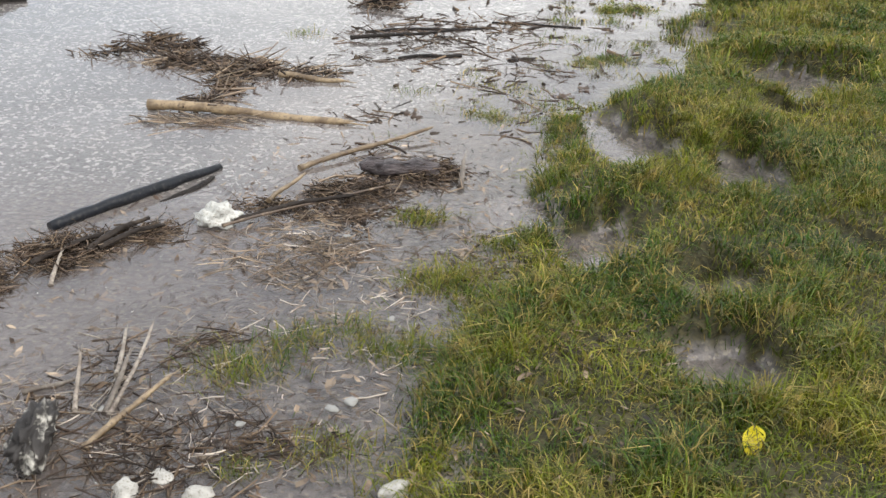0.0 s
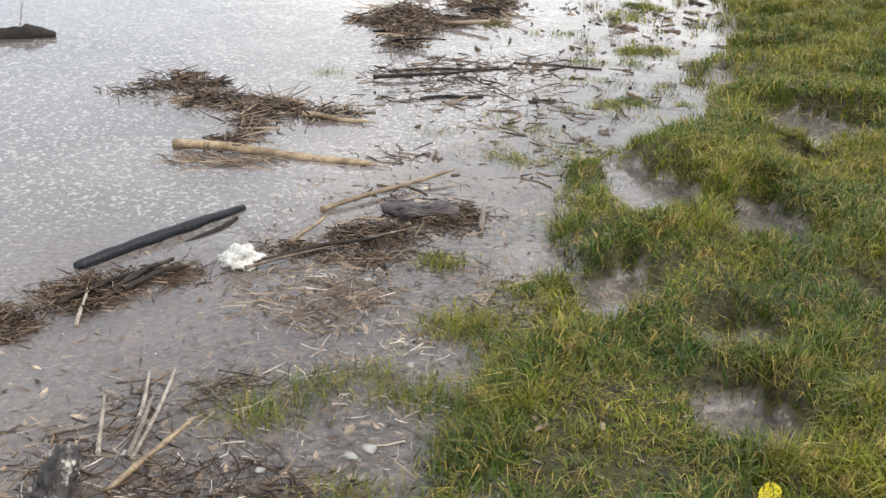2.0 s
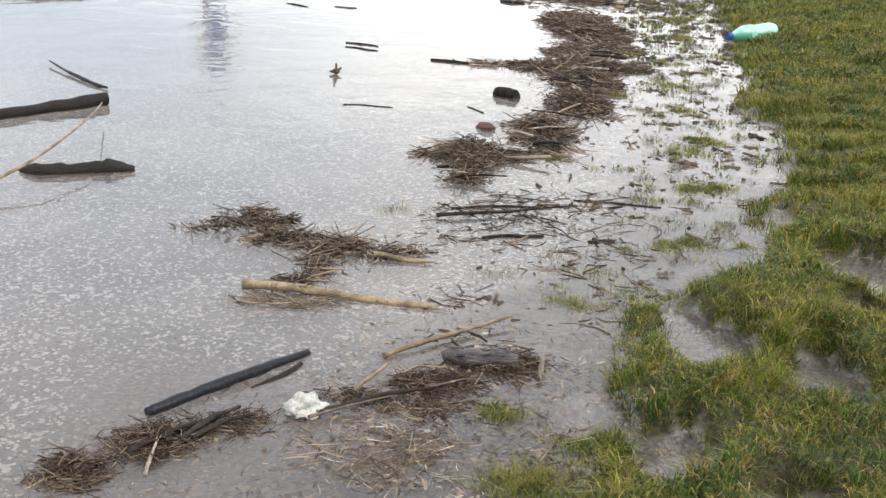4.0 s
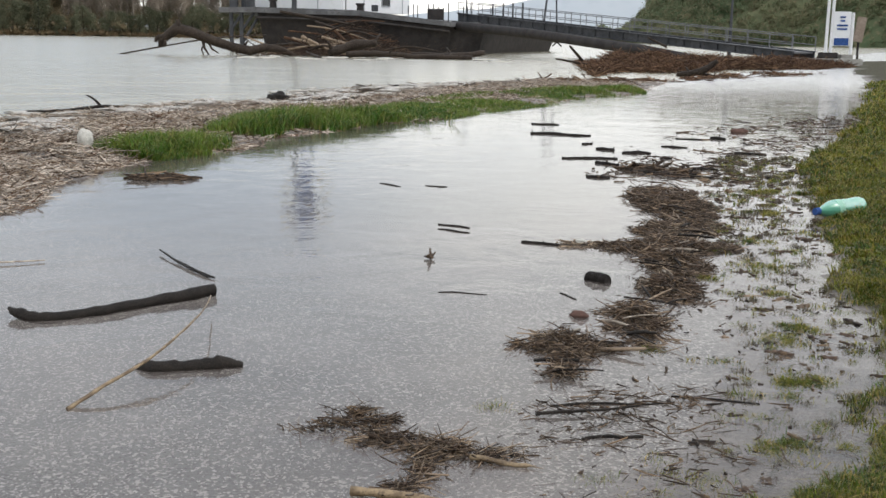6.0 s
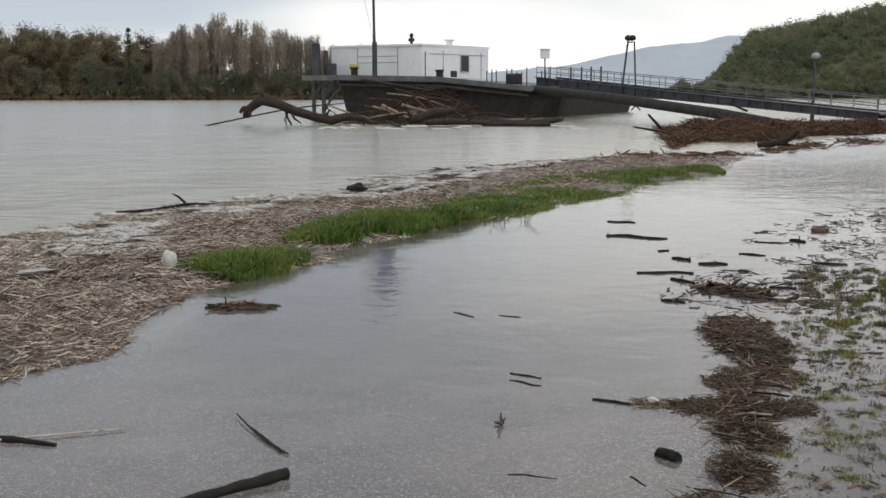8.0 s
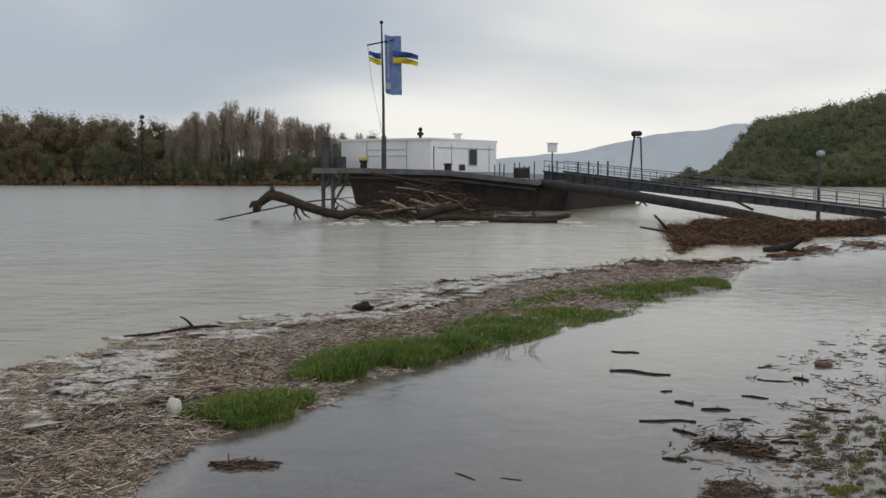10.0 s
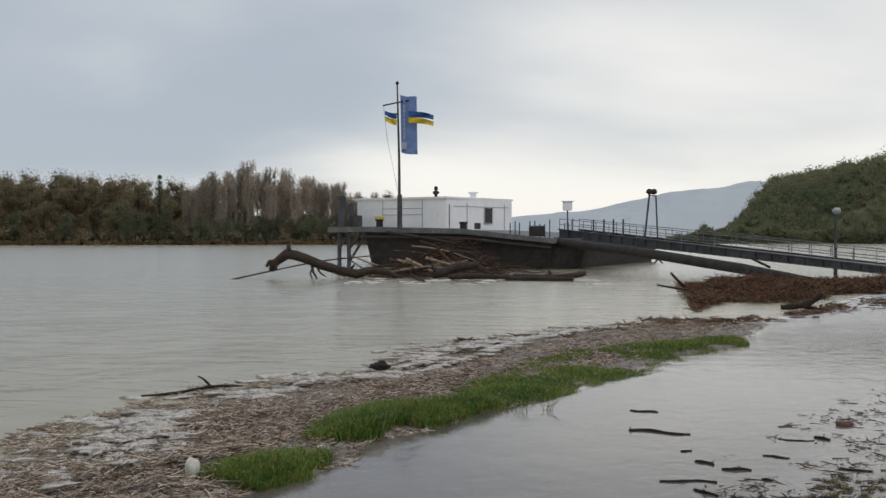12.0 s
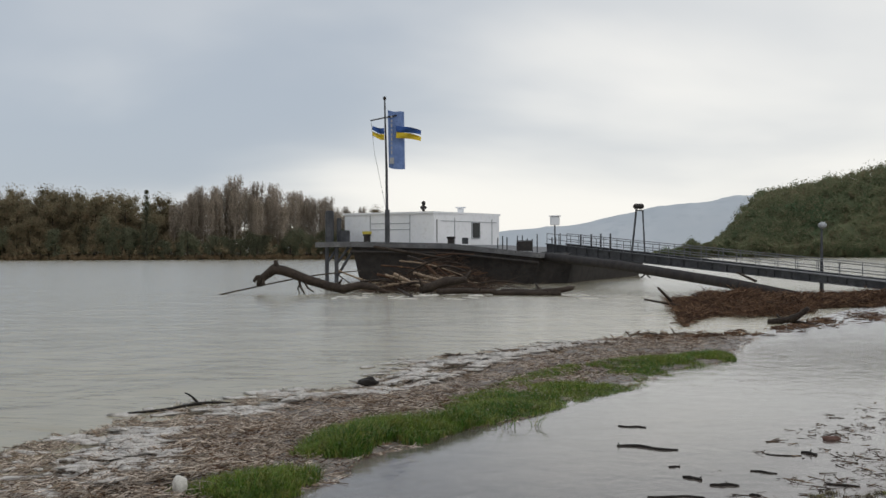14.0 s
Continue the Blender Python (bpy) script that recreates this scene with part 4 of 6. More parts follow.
def build_flags():
    ob = thing("flag_mast", (-13.2, 84.9, 3.2), "tall grey steel flag mast with a yard, standing on the pontoon", "mast")
    part("pole", Shape().tube([(-13.1, 84.9, 3.2), (-13.15, 84.9, 9), (-13.3, 84.9, 14.85)], [0.13, 0.1, 0.06], 8), GREYSTEEL, ob)
    part("base_sleeve", Shape().tube([(-13.1, 84.9, 3.2), (-13.1, 84.9, 5.9)], 0.2, 8), GREYSTEEL, ob)
    part("yard", Shape().tube([(-14.45, 84.8, 13.1), (-12.2, 85.0, 13.55)], 0.06, 6), STEEL, ob)
    part("finial", Shape().lump((-13.3, 84.9, 14.9), (0.14, 0.14, 0.16), 1, 0.05, 2), STEEL, ob)
    banner = solid("blue_banner", cloth(Shape(), (-13.05, 84.9, 14.0), (1.3, 0.2, -0.25), (0.08, 0, -4.65), 12, 24, 0.12, 0.4), BLUE,
                   "long blue banner with faded white writing on the mast", "banner", at=(-13.1, 84.9, 9.3))
    for k in range(9):
        z = 13.4 - k * 0.36
        part("writing_bar", Shape().box((-12.72, 84.78, z), (0.13, 0.02, 0.16 + 0.06 * (k % 3)), 8), LINE, banner, "pale unreadable letters")
    part("emblem", Shape().box((-12.7, 84.74, 9.85), (0.36, 0.02, 0.5), 8), LINE, banner, "pale square emblem")
    for name, corner, right, drop, s in (("blue_yellow_flag", (-13.3, 84.7, 12.5), (-0.95, -0.15, 0.15), 0.95, 0.2), ("blue_yellow_flag", (-12.35, 84.75, 12.75), (2.0, 0.1, -0.45), 1.0, 1.7)):
        flag = thing(name, corner, "small blue and yellow flag flying from the mast", "flag", "flags on the mast")
        down = Vector((0, 0, -drop / 2))
        part("blue_half", cloth(Shape(), corner, right, down, 12, 6, 0.14, s, 0.75), FLAGBLUE, flag, "blue upper half")
        part("yellow_half", cloth(Shape(), Vector(corner) + down, right, down, 12, 6, 0.14, s + 0.3, 0.75), FLAGYELLOW, flag, "yellow lower half")
    solid("flag_line", Shape().tube([(-14.4, 84.8, 13.1), (-14.1, 84.8, 10.4), (-13.2, 84.8, 6.0)], 0.012, 4), STEEL, "thin halyard line between yard and mast", "rope")


def build_gangway():
    p0, p1 = Vector((0.5, 88, 2.45)), Vector((19.4, 61.5, 0.3))
    way = (p1 - p0).normalized()
    side = Vector((-way.y, way.x, 0)).normalized()
    ob = thing("gangway", p1, "long sloping dark steel gangway with thin railings", "gangway")
    girders = []
    for off in (-1.0, 1.0):
        a, b = p0 + side * off, p1 + side * off
        s = Shape()
        for lo, hi, w in ((0.0, 0.08, 0.34), (0.08, 0.66, 0.06), (0.66, 0.74, 0.34)):
            al, bl, ah, bh = (p + Vector((0, 0, h)) for p, h in ((a, lo), (b, lo * 0.6), (a, hi), (b, hi * 0.6)))
            ring(s, [al - side * w / 2, bl - side * w / 2, bl + side * w / 2, al + side * w / 2], [ah - side * w / 2, bh - side * w / 2, bh + side * w / 2, ah + side * w / 2])
        girders.append(part("girder", s, GREYSTEEL, ob))
        for k in range(1, 24):
            q = a.lerp(b, k / 24)
            part("stiffener", Shape().box((q.x, q.y, q.z + 0.37 * (1 - 0.4 * k / 24)), (0.05, 0.26, 0.58 * (1 - 0.4 * k / 24)), math.degrees(math.atan2(way.y, way.x))), GREYSTEEL, girders[-1])
        for k in range(21):
            q = a.lerp(b, k / 20)
            part("rail_post", Shape().tube([q + Vector((0, 0, 0.7 - 0.014 * k)), q + Vector((0, 0, 1.55 - 0.015 * k))], 0.03, 5), RAILGREY, ob)
        for h in (1.1, 1.55):
            part("handrail", Shape().tube([a + Vector((0, 0, h)), b + Vector((0, 0, h - 0.3))], 0.028, 5), RAILGREY, ob)
    s = Shape()
    ring(s, [p0 + side * 0.82 + Vector((0, 0, 0.5)), p1 + side * 0.82 + Vector((0, 0, 0.3)), p1 - side * 0.82 + Vector((0, 0, 0.3)), p0 - side * 0.82 + Vector((0, 0, 0.5))],
         [p0 + side * 0.82 + Vector((0, 0, 0.58)), p1 + side * 0.82 + Vector((0, 0, 0.37999999999999995)), p1 - side * 0.82 + Vector((0, 0, 0.37999999999999995)), p0 - side * 0.82 + Vector((0, 0, 0.58))])
    part("walkway", s, DECKGREY, ob)
    solid("gangway_abutment", Shape().box((20.3, 60.4, 0.12), (3.2, 2.4, 0.5), -54, 0.06), CONCRETE, "wet concrete block under the foot of the gangway", "abutment", smooth=False)
    # upper hand gate and mooring tube
    solid("mooring_tube", Shape().tube([(-0.65, 83.8, 2.15), (4.6, 72, 1.55), (9.85, 60, 0.7), (12.3, 54.5, 0.15)], [0.34, 0.32, 0.3, 0.3], 12), STEEL,
          "thick dark steel mooring tube from pontoon to shore", "mooring tube")
    hang = Shape()
    for dx in (-0.3, 0.3):
        hang.tube([(6.2 + dx, 70.5, 1.3), (6.2 - dx, 70.5, 0.75)], 0.05, 5)
    solid("tube_bracket", hang, STEEL, "small crossed steel bracket on the mooring tube", "bracket")
    lampp = thing("twin_lamp_post", (6.4, 80, 2.4), "two-legged steel lamp post with round lamp heads on the gangway", "lamp post")
    part("leg", Shape().tube([(6.0, 80, 2.4), (6.35, 80, 5.75)], 0.08, 6), GREYSTEEL, lampp)
    part("leg", Shape().tube([(6.95, 80, 2.4), (6.8, 80, 5.6)], 0.06, 6), GREYSTEEL, lampp)
    part("crossbar", Shape().tube([(6.3, 80, 5.55), (6.85, 80, 5.55)], 0.05, 6), GREYSTEEL, lampp)
    for x in (6.35, 6.65):
        part("lamp_head", Shape().lump((x, 80, 5.85), (0.27, 0.24, 0.22), x, 0.05, 2), STEEL, lampp)
    globe = thing("globe_lamp", (16.9, 68.5, 0.6), "grey post with a white globe lamp beside the gangway", "lamp post")
    part("post", Shape().tube([(16.9, 68.5, 0.0), (16.9, 68.5, 3.9)], [0.13, 0.06], 8), GREYSTEEL, globe)
    part("globe", Shape().lump((16.95, 68.5, 4.1), (0.27, 0.27, 0.22), 2, 0.0, 2), LINE, globe, "white globe shade")
    sign = thing("white_notice_box", (0.35, 93, 2.5), "small white notice box on a post on the pontoon", "sign")
    part("post", Shape().tube([(0.35, 93, 2.4), (0.35, 93, 5.0)], 0.06, 6), GREYSTEEL, sign)
    part("box", Shape().box((0.35, 93, 5.2), (0.8, 0.3, 0.75), 10, 0.04), WHITE, sign)
    part("hood", Shape().box((0.35, 93, 5.62), (1.0, 0.45, 0.08), 10, 0.02), WHITE, sign)
    for k, x in enumerate((2.4, 3.2, 3.9, 4.6)):
        solid("deck_bollard", Shape().tube([(x, 86.2 - k, 2.4), (x, 86.2 - k, 3.9)], 0.07, 6), GREYSTEEL, "slim grey steel post by the gangway head", "post", "posts by the gangway head")


def build_sign_pylon():
    ob = thing("information_pylon", (21.3, 61, 0), "white information pylon with blue panel standing in water", "sign")
    part("plinth", Shape().box((20.6, 61, 0.25), (0.9, 0.7, 0.9), 5, 0.04), STEEL, ob)
    part("plinth", Shape().box((21.6, 61.2, 0.25), (0.7, 0.7, 0.7), 5, 0.04), CONCRETE, ob)
    for x, z in ((20.45, 4.4), (20.72, 4.05), (21.85, 2.9)):
        part("post", Shape().tube([(x, 61, 0.5), (x, 61, z)], 0.09, 8), WHITE, ob)
    panel = part("panel", Shape().box((21.25, 60.95, 2.0), (0.95, 0.08, 1.9), 0, 0.02), WHITE, ob)
    part("blue_field", Shape().box((21.25, 60.89, 1.3), (0.8, 0.02, 0.4)), FLAGBLUE, panel, "dark blue field")
    for z, w in ((2.65, 0.3), (2.45, 0.25), (2.2, 0.6), (2.0, 0.55)):
        part("writing_bar", Shape().box((21.25, 60.89, z), (w, 0.02, 0.09)), FLAGBLUE, panel, "blue unreadable line")
    s = thing("yellow_notice_board", (22.6, 62, 0), "faded yellowish notice board on a post", "sign")
    part("post", Shape().tube([(22.6, 62, -0.1), (22.6, 62, 2.7)], 0.07, 6), STEEL, s)
    part("board", Shape().box((22.6, 61.92, 2.0), (0.55, 0.06, 1.4), 0, 0.02, 0, 8), PALE, s)


build_pontoon()
build_cabin()
build_flags()
build_gangway()
build_sign_pylon()


# ---- driftwood and litter ----
def straw_mesh(name, p, yaw, pitch, length, radius, rng, curve=0.08):
    """Thin three-sided stalks with a slight bend, as one mesh."""
    n = len(yaw)
    way = np.stack([np.cos(yaw) * np.cos(pitch), np.sin(yaw) * np.cos(pitch), np.sin(pitch)], -1)
    side = np.stack([-np.sin(yaw), np.cos(yaw), 0 * yaw], -1)
    up = np.cross(way, side) * -1
    bow = rng.normal(0, curve, n) * length
    rows = []
    for k, r in ((-0.5, 1.0), (0.0, 0.95), (0.5, 0.55)):
        c = p + way * (k * length)[:, None] + (side * bow[:, None] if k == 0 else 0)
        for a in (0.5, 2.6, 4.7):
            rows.append(c + (side * math.cos(a) + up * math.sin(a)) * (radius * r)[:, None])
    v = np.stack(rows, 1).reshape(-1, 3)
    quads = [(i * 3 + k, i * 3 + (k + 1) % 3, i * 3 + 3 + (k + 1) % 3, i * 3 + 3 + k) for i in range(2) for k in range(3)]
    f = (np.arange(n)[:, None, None] * 9 + np.array(quads)).reshape(-1, 4)
    return fast_mesh(name, v, f)


def scatter_line(rng, line, widths, n):
    """Random points along a polyline with a normal spread."""
    line, widths = np.array(line, float), np.array(widths, float)
    seg = np.linalg.norm(np.diff(line, axis=0), axis=1)
    cum = np.concatenate([[0], np.cumsum(seg)])
    s = rng.uniform(0, cum[-1], n)
    q = np.stack([np.interp(s, cum, line[:, i]) for i in (0, 1)], -1)
    w = np.interp(s, cum, widths)
    off = rng.uniform(0, 1, n) ** 0.6 * 1.5
    ang = rng.uniform(0, 2 * np.pi, n)
    return q + np.stack([np.cos(ang), np.sin(ang)], -1) * (off * w)[:, None], 1 - off / 1.5


def litter(name, label, line, widths, n, heap, lengths, radii, mat, seed, flat=0.25, clumpy=True, along=None, category="litter"):
    rng = np.random.default_rng(seed)
    q, crest = scatter_line(rng, line, widths, n)
    if clumpy:
        # ragged heaps: the strip swells and thins with the drift
        size = 1.0 / (0.25 + widths[0])
        lie = fbm(q[:, 0] * size, q[:, 1] * size, 51 + seed) + 0.5 * fbm(q[:, 0] * size * 3.7, q[:, 1] * size * 3.7, 52 + seed)
        field = crest + 2.0 * lie
        keep = field > 0.42 + 0.22 * rng.uniform(-1, 1, n)
        q, crest = q[keep], np.clip(field[keep] - 0.15, 0.1, 1)
    n = len(q)
    z = np.maximum(height(q[:, 0], q[:, 1]), -0.004) + rng.uniform(0, 1, n) * heap * crest + 0.003
    yaw = rng.uniform(0, 2 * np.pi, n) if along is None else rng.normal(along, 0.6, n)
    length = lengths[0] + (lengths[1] - lengths[0]) * rng.uniform(0, 1, n) ** 2.2
    me = straw_mesh(name, np.concatenate([q, z[:, None]], 1), yaw, rng.normal(0, flat, n) * crest, length, rng.uniform(*radii, n), rng)
    me.materials.append(mat)
    return tagged(new(name, me), label, category, kind="stuff")


WRACK = [(0.42, 2.5), (0.49, 2.76), (0.55, 2.97), (0.77, 3.24), (0.84, 3.52), (0.99, 3.73), (1.05, 4.08), (1.2, 4.64), (1.37, 5.03), (1.45, 5.62), (1.5, 6.3), (1.68, 7.1), (1.72, 7.45)]
WRACK_HALF = [0.04, 0.13, 0.22, 0.12, 0.12, 0.14, 0.12, 0.15, 0.17, 0.12, 0.18, 0.25, 0.15]


# heaps of the drift line: centre, half widths, thickness
HEAPS = [(1.55, 6.65, 0.29, 0.9, 1.0), (1.52, 5.68, 0.24, 0.29, 0.5), (1.17, 4.95, 0.37, 0.19, 0.7), (1.18, 4.51, 0.18, 0.3, 1.0), (1.52, 5.02, 0.11, 0.16, 0.4), (1.02, 3.95, 0.16, 0.22, 1.0), (0.79, 3.45, 0.12, 0.21, 1.0), (1.06, 3.76, 0.12, 0.11, 0.35), (0.47, 2.96, 0.14, 0.19, 1.0), (0.33, 2.95, 0.08, 0.08, 0.45), (0.43, 2.66, 0.05, 0.11, 0.8), (0.78, 3.19, 0.15, 0.24, 0.3), (0.61, 2.94, 0.1, 0.1, 0.4), (1.3, 5.41, 0.2, 0.48, 0.55)]


def bundles(heaps, rows, seed, scale=1.0, grow=0.1, tall=0.06):
    """Small bundles of stalks, each with its own lie, thrown over the heaps."""
    rng = np.random.default_rng(seed)
    for name, label, count, each, lengths, radii, mat in rows:
        room = np.array([a * b * w for _, _, a, b, w in heaps]) ** 0.8
        pick = rng.choice(len(heaps), count, p=room / room.sum())
        hx, hy, ha, hb, hw = np.array(heaps)[pick].T
        ang, off = rng.uniform(0, 6.28, count), rng.uniform(0, 1, count) ** 0.7
        bx, by = hx + 0.85 * ha * off * np.cos(ang), hy + 0.95 * hb * off * np.sin(ang)
        lie, crest = rng.uniform(0, 3.14, count), (1 - 0.75 * off ** 2) * hw * rng.uniform(0.3, 1.3, count)
        size = scale * (0.8 + grow * by)
        k = np.repeat(np.arange(count), rng.poisson(each, count))
        m = len(k)
        spread = rng.uniform(0.006, 0.034, count)[k] * size[k]
        x, y = bx[k] + rng.normal(0, 1, m) * spread, by[k] + rng.normal(0, 1, m) * spread
        z = np.maximum(height(x, y), -0.004) + rng.uniform(0.0, 1.0, m) * tall * crest[k] + 0.002
        length = (lengths[0] + (lengths[1] - lengths[0]) * rng.uniform(0, 1, m) ** 2.4) * size[k]
        me = straw_mesh(name, np.stack([x, y, z], -1), lie[k] + rng.normal(0, 0.6, m), rng.normal(0, 0.25, m), length, rng.uniform(*radii, m) * size[k], rng, 0.16)
        me.materials.append(mat)
        tagged(new(name, me), label, "litter", kind="stuff")


bundles(HEAPS, (("wrack_shreds", "dark sodden shreds of rotten reed heaped along the verge", 560, 36, (0.01, 0.07), (0.0006, 0.0027), ROTTEN),
                ("wrack_twigs", "brown broken twigs and stalks lying in the wrack line", 230, 12, (0.02, 0.19), (0.0009, 0.0036), WRACKWOOD),
                ("wrack_straw", "brown straw pieces lying on the wrack line", 80, 12, (0.02, 0.16), (0.0008, 0.0026), STRAW)), 64)
litter("wrack_spur", "dark twigs trailing off the wrack line", [(0.86, 5.0), (1.05, 5.05), (1.3, 5.1)], [0.04, 0.05, 0.08], 700, 0.03, (0.02, 0.16), (0.0008, 0.004), ROTTEN, 45, 0.2, False)
litter("wrack_tail", "loose dark twigs and bark below the wrack line", [(0.3, 2.25), (0.5, 2.3), (0.75, 2.4), (0.95, 2.35)], [0.12, 0.13, 0.12, 0.1], 230, 0.012, (0.02, 0.14), (0.0007, 0.003), ROTTEN, 46, 0.2)
litter("tail_scraps", "dark sodden scraps between drift line and raft", [(0.25, 2.0), (0.45, 2.15), (0.7, 2.2), (0.6, 1.75), (0.9, 1.9)], [0.12, 0.14, 0.14, 0.14, 0.12], 200, 0.01, (0.02, 0.1), (0.0008, 0.0028), ROTTEN, 47, 0.2)
litter("far_wrack", "scattered dark reed bits at the water's edge", [(1.7, 7.8), (2.0, 8.6), (2.6, 9.2), (3.1, 10.8), (4.2, 12.9), (6.0, 16)], [0.35, 0.6, 0.8, 0.8, 0.8, 0.9], 2200, 0.03, (0.03, 0.25), (0.002, 0.008), ROTTEN, 3)
litter("verge_bits", "small dark plant bits scattered over the wet verge", [(0.45, 1.4), (0.7, 1.9), (0.95, 2.5), (1.25, 3.3), (1.5, 4.3), (1.8, 5.6), (2.2, 7.2)], [0.3, 0.3, 0.3, 0.3, 0.32, 0.36, 0.4], 550, 0.015, (0.01, 0.06), (0.0015, 0.006), ROTTEN, 4)
bundles([(-0.38, 0.75, 0.08, 0.06, 1.0), (-0.26, 0.85, 0.09, 0.06, 1.0), (-0.15, 0.93, 0.07, 0.04, 0.8), (0.08, 1.03, 0.1, 0.03, 0.5), (0.24, 1.1, 0.1, 0.05, 0.8), (0.4, 1.19, 0.09, 0.06, 0.8), (0.2, 0.98, 0.1, 0.05, 0.3)],
        (("near_wrack", "tangled dark rotten straw drifted against the verge", 130, 24, (0.01, 0.1), (0.0006, 0.0026), ROTTEN), ("near_stalks", "brown stalks among the drifted twigs", 75, 9, (0.02, 0.16), (0.0008, 0.0032), WRACKWOOD),
         ("near_straw", "pale straw pieces among the drifted twigs", 50, 7, (0.01, 0.14), (0.0006, 0.0022), STRAW)), 5, scale=0.8, tall=0.026)
bundles([(-0.14, 1.99, 0.11, 0.05, 1.0), (0.02, 1.93, 0.13, 0.055, 1.0), (0.17, 1.89, 0.1, 0.045, 0.7), (-0.02, 1.77, 0.03, 0.07, 0.6), (-0.08, 1.65, 0.05, 0.04, 0.5)],
        (("reed_raft", "floating raft of brown reed pieces", 30, 9, (0.02, 0.2), (0.0008, 0.003), STRAW), ("raft_twigs", "dark sodden twigs in the reed raft", 40, 10, (0.015, 0.14), (0.0008, 0.0032), ROTTEN),
         ("raft_stalks", "brown stalks in the reed raft", 26, 7, (0.02, 0.22), (0.001, 0.0036), WRACKWOOD)), 7, tall=0.026)
bundles([(-0.41, 2.04, 0.08, 0.02, 0.6), (-0.31, 2.1, 0.06, 0.03, 1.0), (-0.25, 2.19, 0.05, 0.06, 0.7), (-0.16, 2.12, 0.06, 0.03, 0.6)],
        (("twig_bundle", "small dark bundle of floating twigs", 26, 9, (0.02, 0.16), (0.0008, 0.0032), ROTTEN),), 9, tall=0.03)
litter("reed_litter", "loose straw caught under the big reed stalk", [(-0.2, 1.52), (-0.05, 1.5), (0.05, 1.52)], [0.03, 0.03, 0.02], 80, 0.015, (0.05, 0.16), (0.001, 0.002), STRAW, 10, 0.1, False, -0.4)
litter("mud_litter", "small straw flakes and rotten bits lying in the muddy shallows", [(-0.3, 0.2), (0.0, 0.35), (0.2, 0.6), (0.3, 0.95), (0.35, 1.3), (0.4, 1.7)], [0.3, 0.35, 0.35, 0.35, 0.3, 0.3], 4600, 0.008, (0.008, 0.08), (0.0004, 0.0016), STRAW, 12, 0.1)
litter("mud_bits", "dark leaf and twig bits lying in the muddy shallows", [(-0.3, 0.2), (0.0, 0.35), (0.2, 0.6), (0.3, 0.95), (0.35, 1.3), (0.4, 1.7)], [0.3, 0.35, 0.35, 0.35, 0.3, 0.3], 2600, 0.005, (0.01, 0.09), (0.0008, 0.003), ROTTEN, 13, 0.1)
litter("patch_litter", "dark clump of rotten reed floating by the spit", [(-2.5, 7.48), (-2.3, 7.5), (-2.12, 7.55)], [0.06, 0.1, 0.07], 160, 0.06, (0.06, 0.25), (0.004, 0.012), ROTTEN, 14, 0.2, False, 0.1)


litter("shallow_tangle", "dark tangle of drowned twigs and leaves in the shallows", [(-0.24, 0.36), (-0.14, 0.42), (-0.06, 0.5), (0.02, 0.56)], [0.07, 0.08, 0.08, 0.05], 600, 0.01, (0.01, 0.1), (0.0004, 0.0016), ROTTEN, 71, 0.2)
litter("shallow_straw", "pale straw caught in the drowned twigs", [(-0.24, 0.36), (-0.14, 0.42), (-0.06, 0.5), (0.02, 0.56)], [0.1, 0.12, 0.12, 0.1], 150, 0.012, (0.015, 0.08), (0.0004, 0.0013), GREYREED, 72, 0.2, False)
litter("front_tangle", "dark drowned leaves and stems at the water's edge", [(-0.12, 0.26), (-0.02, 0.29), (0.08, 0.3), (0.16, 0.26)], [0.05, 0.06, 0.05, 0.05], 420, 0.008, (0.01, 0.09), (0.0004, 0.0016), ROTTEN, 73, 0.15)
litter("mid_tangle", "drowned straw and twigs behind the drift line", [(0.05, 0.85), (0.15, 0.78), (0.28, 0.88), (0.36, 1.0)], [0.07, 0.07, 0.07, 0.06], 700, 0.01, (0.01, 0.09), (0.0004, 0.0014), STRAW, 74, 0.15)
litter("front_straw", "pale straw shards in the muddy shallows", [(-0.25, 0.25), (0.0, 0.28), (0.15, 0.4), (0.2, 0.7), (0.1, 0.9)], [0.1, 0.12, 0.13, 0.13, 0.12], 420, 0.008, (0.008, 0.06), (0.0004, 0.0014), PALE, 75, 0.12, False)


def build_clods():
    """Sodden clods and dead tufts on the verge."""
    rng = random.Random(15)
    s = Shape()
    for k in range(260):
        y = rng.uniform(1.5, 9.5)
        x = float(edge(y)) - rng.uniform(-0.05, 0.6) * (0.6 + 0.12 * y)
        r = rng.uniform(0.006, 0.022) * (0.7 + 0.1 * y)
        z = max(float(height(np.array(x), np.array(y))), -0.006)
        s.lump((x, y, z), (r * rng.uniform(1.0, 2.4), r, r * rng.uniform(0.25, 0.6)), k, 1.3, 3, 2.2, rng.uniform(0, 180), 0.7)
    solid("verge_clods", s, ROTTEN, "sodden dark clods and dead tufts on the verge", "clods", kind="stuff")


build_clods()


def spit_mound(x, y):
    """Height of the drifted reed over the spit: lumpy heaps at the tail, a thin quilt farther on."""
    lumps = np.clip(0.4 + 1.2 * fbm(x * 0.9, y * 0.9, 15) + 0.9 * fbm(x * 3.1, y * 3.1, 16), 0, 1.4)
    return lumps * step(0.0, 1.4, near(y) - x) * np.interp(y, [3, 9, 10.5, 30], [0.32, 0.3, 0.11, 0.08])


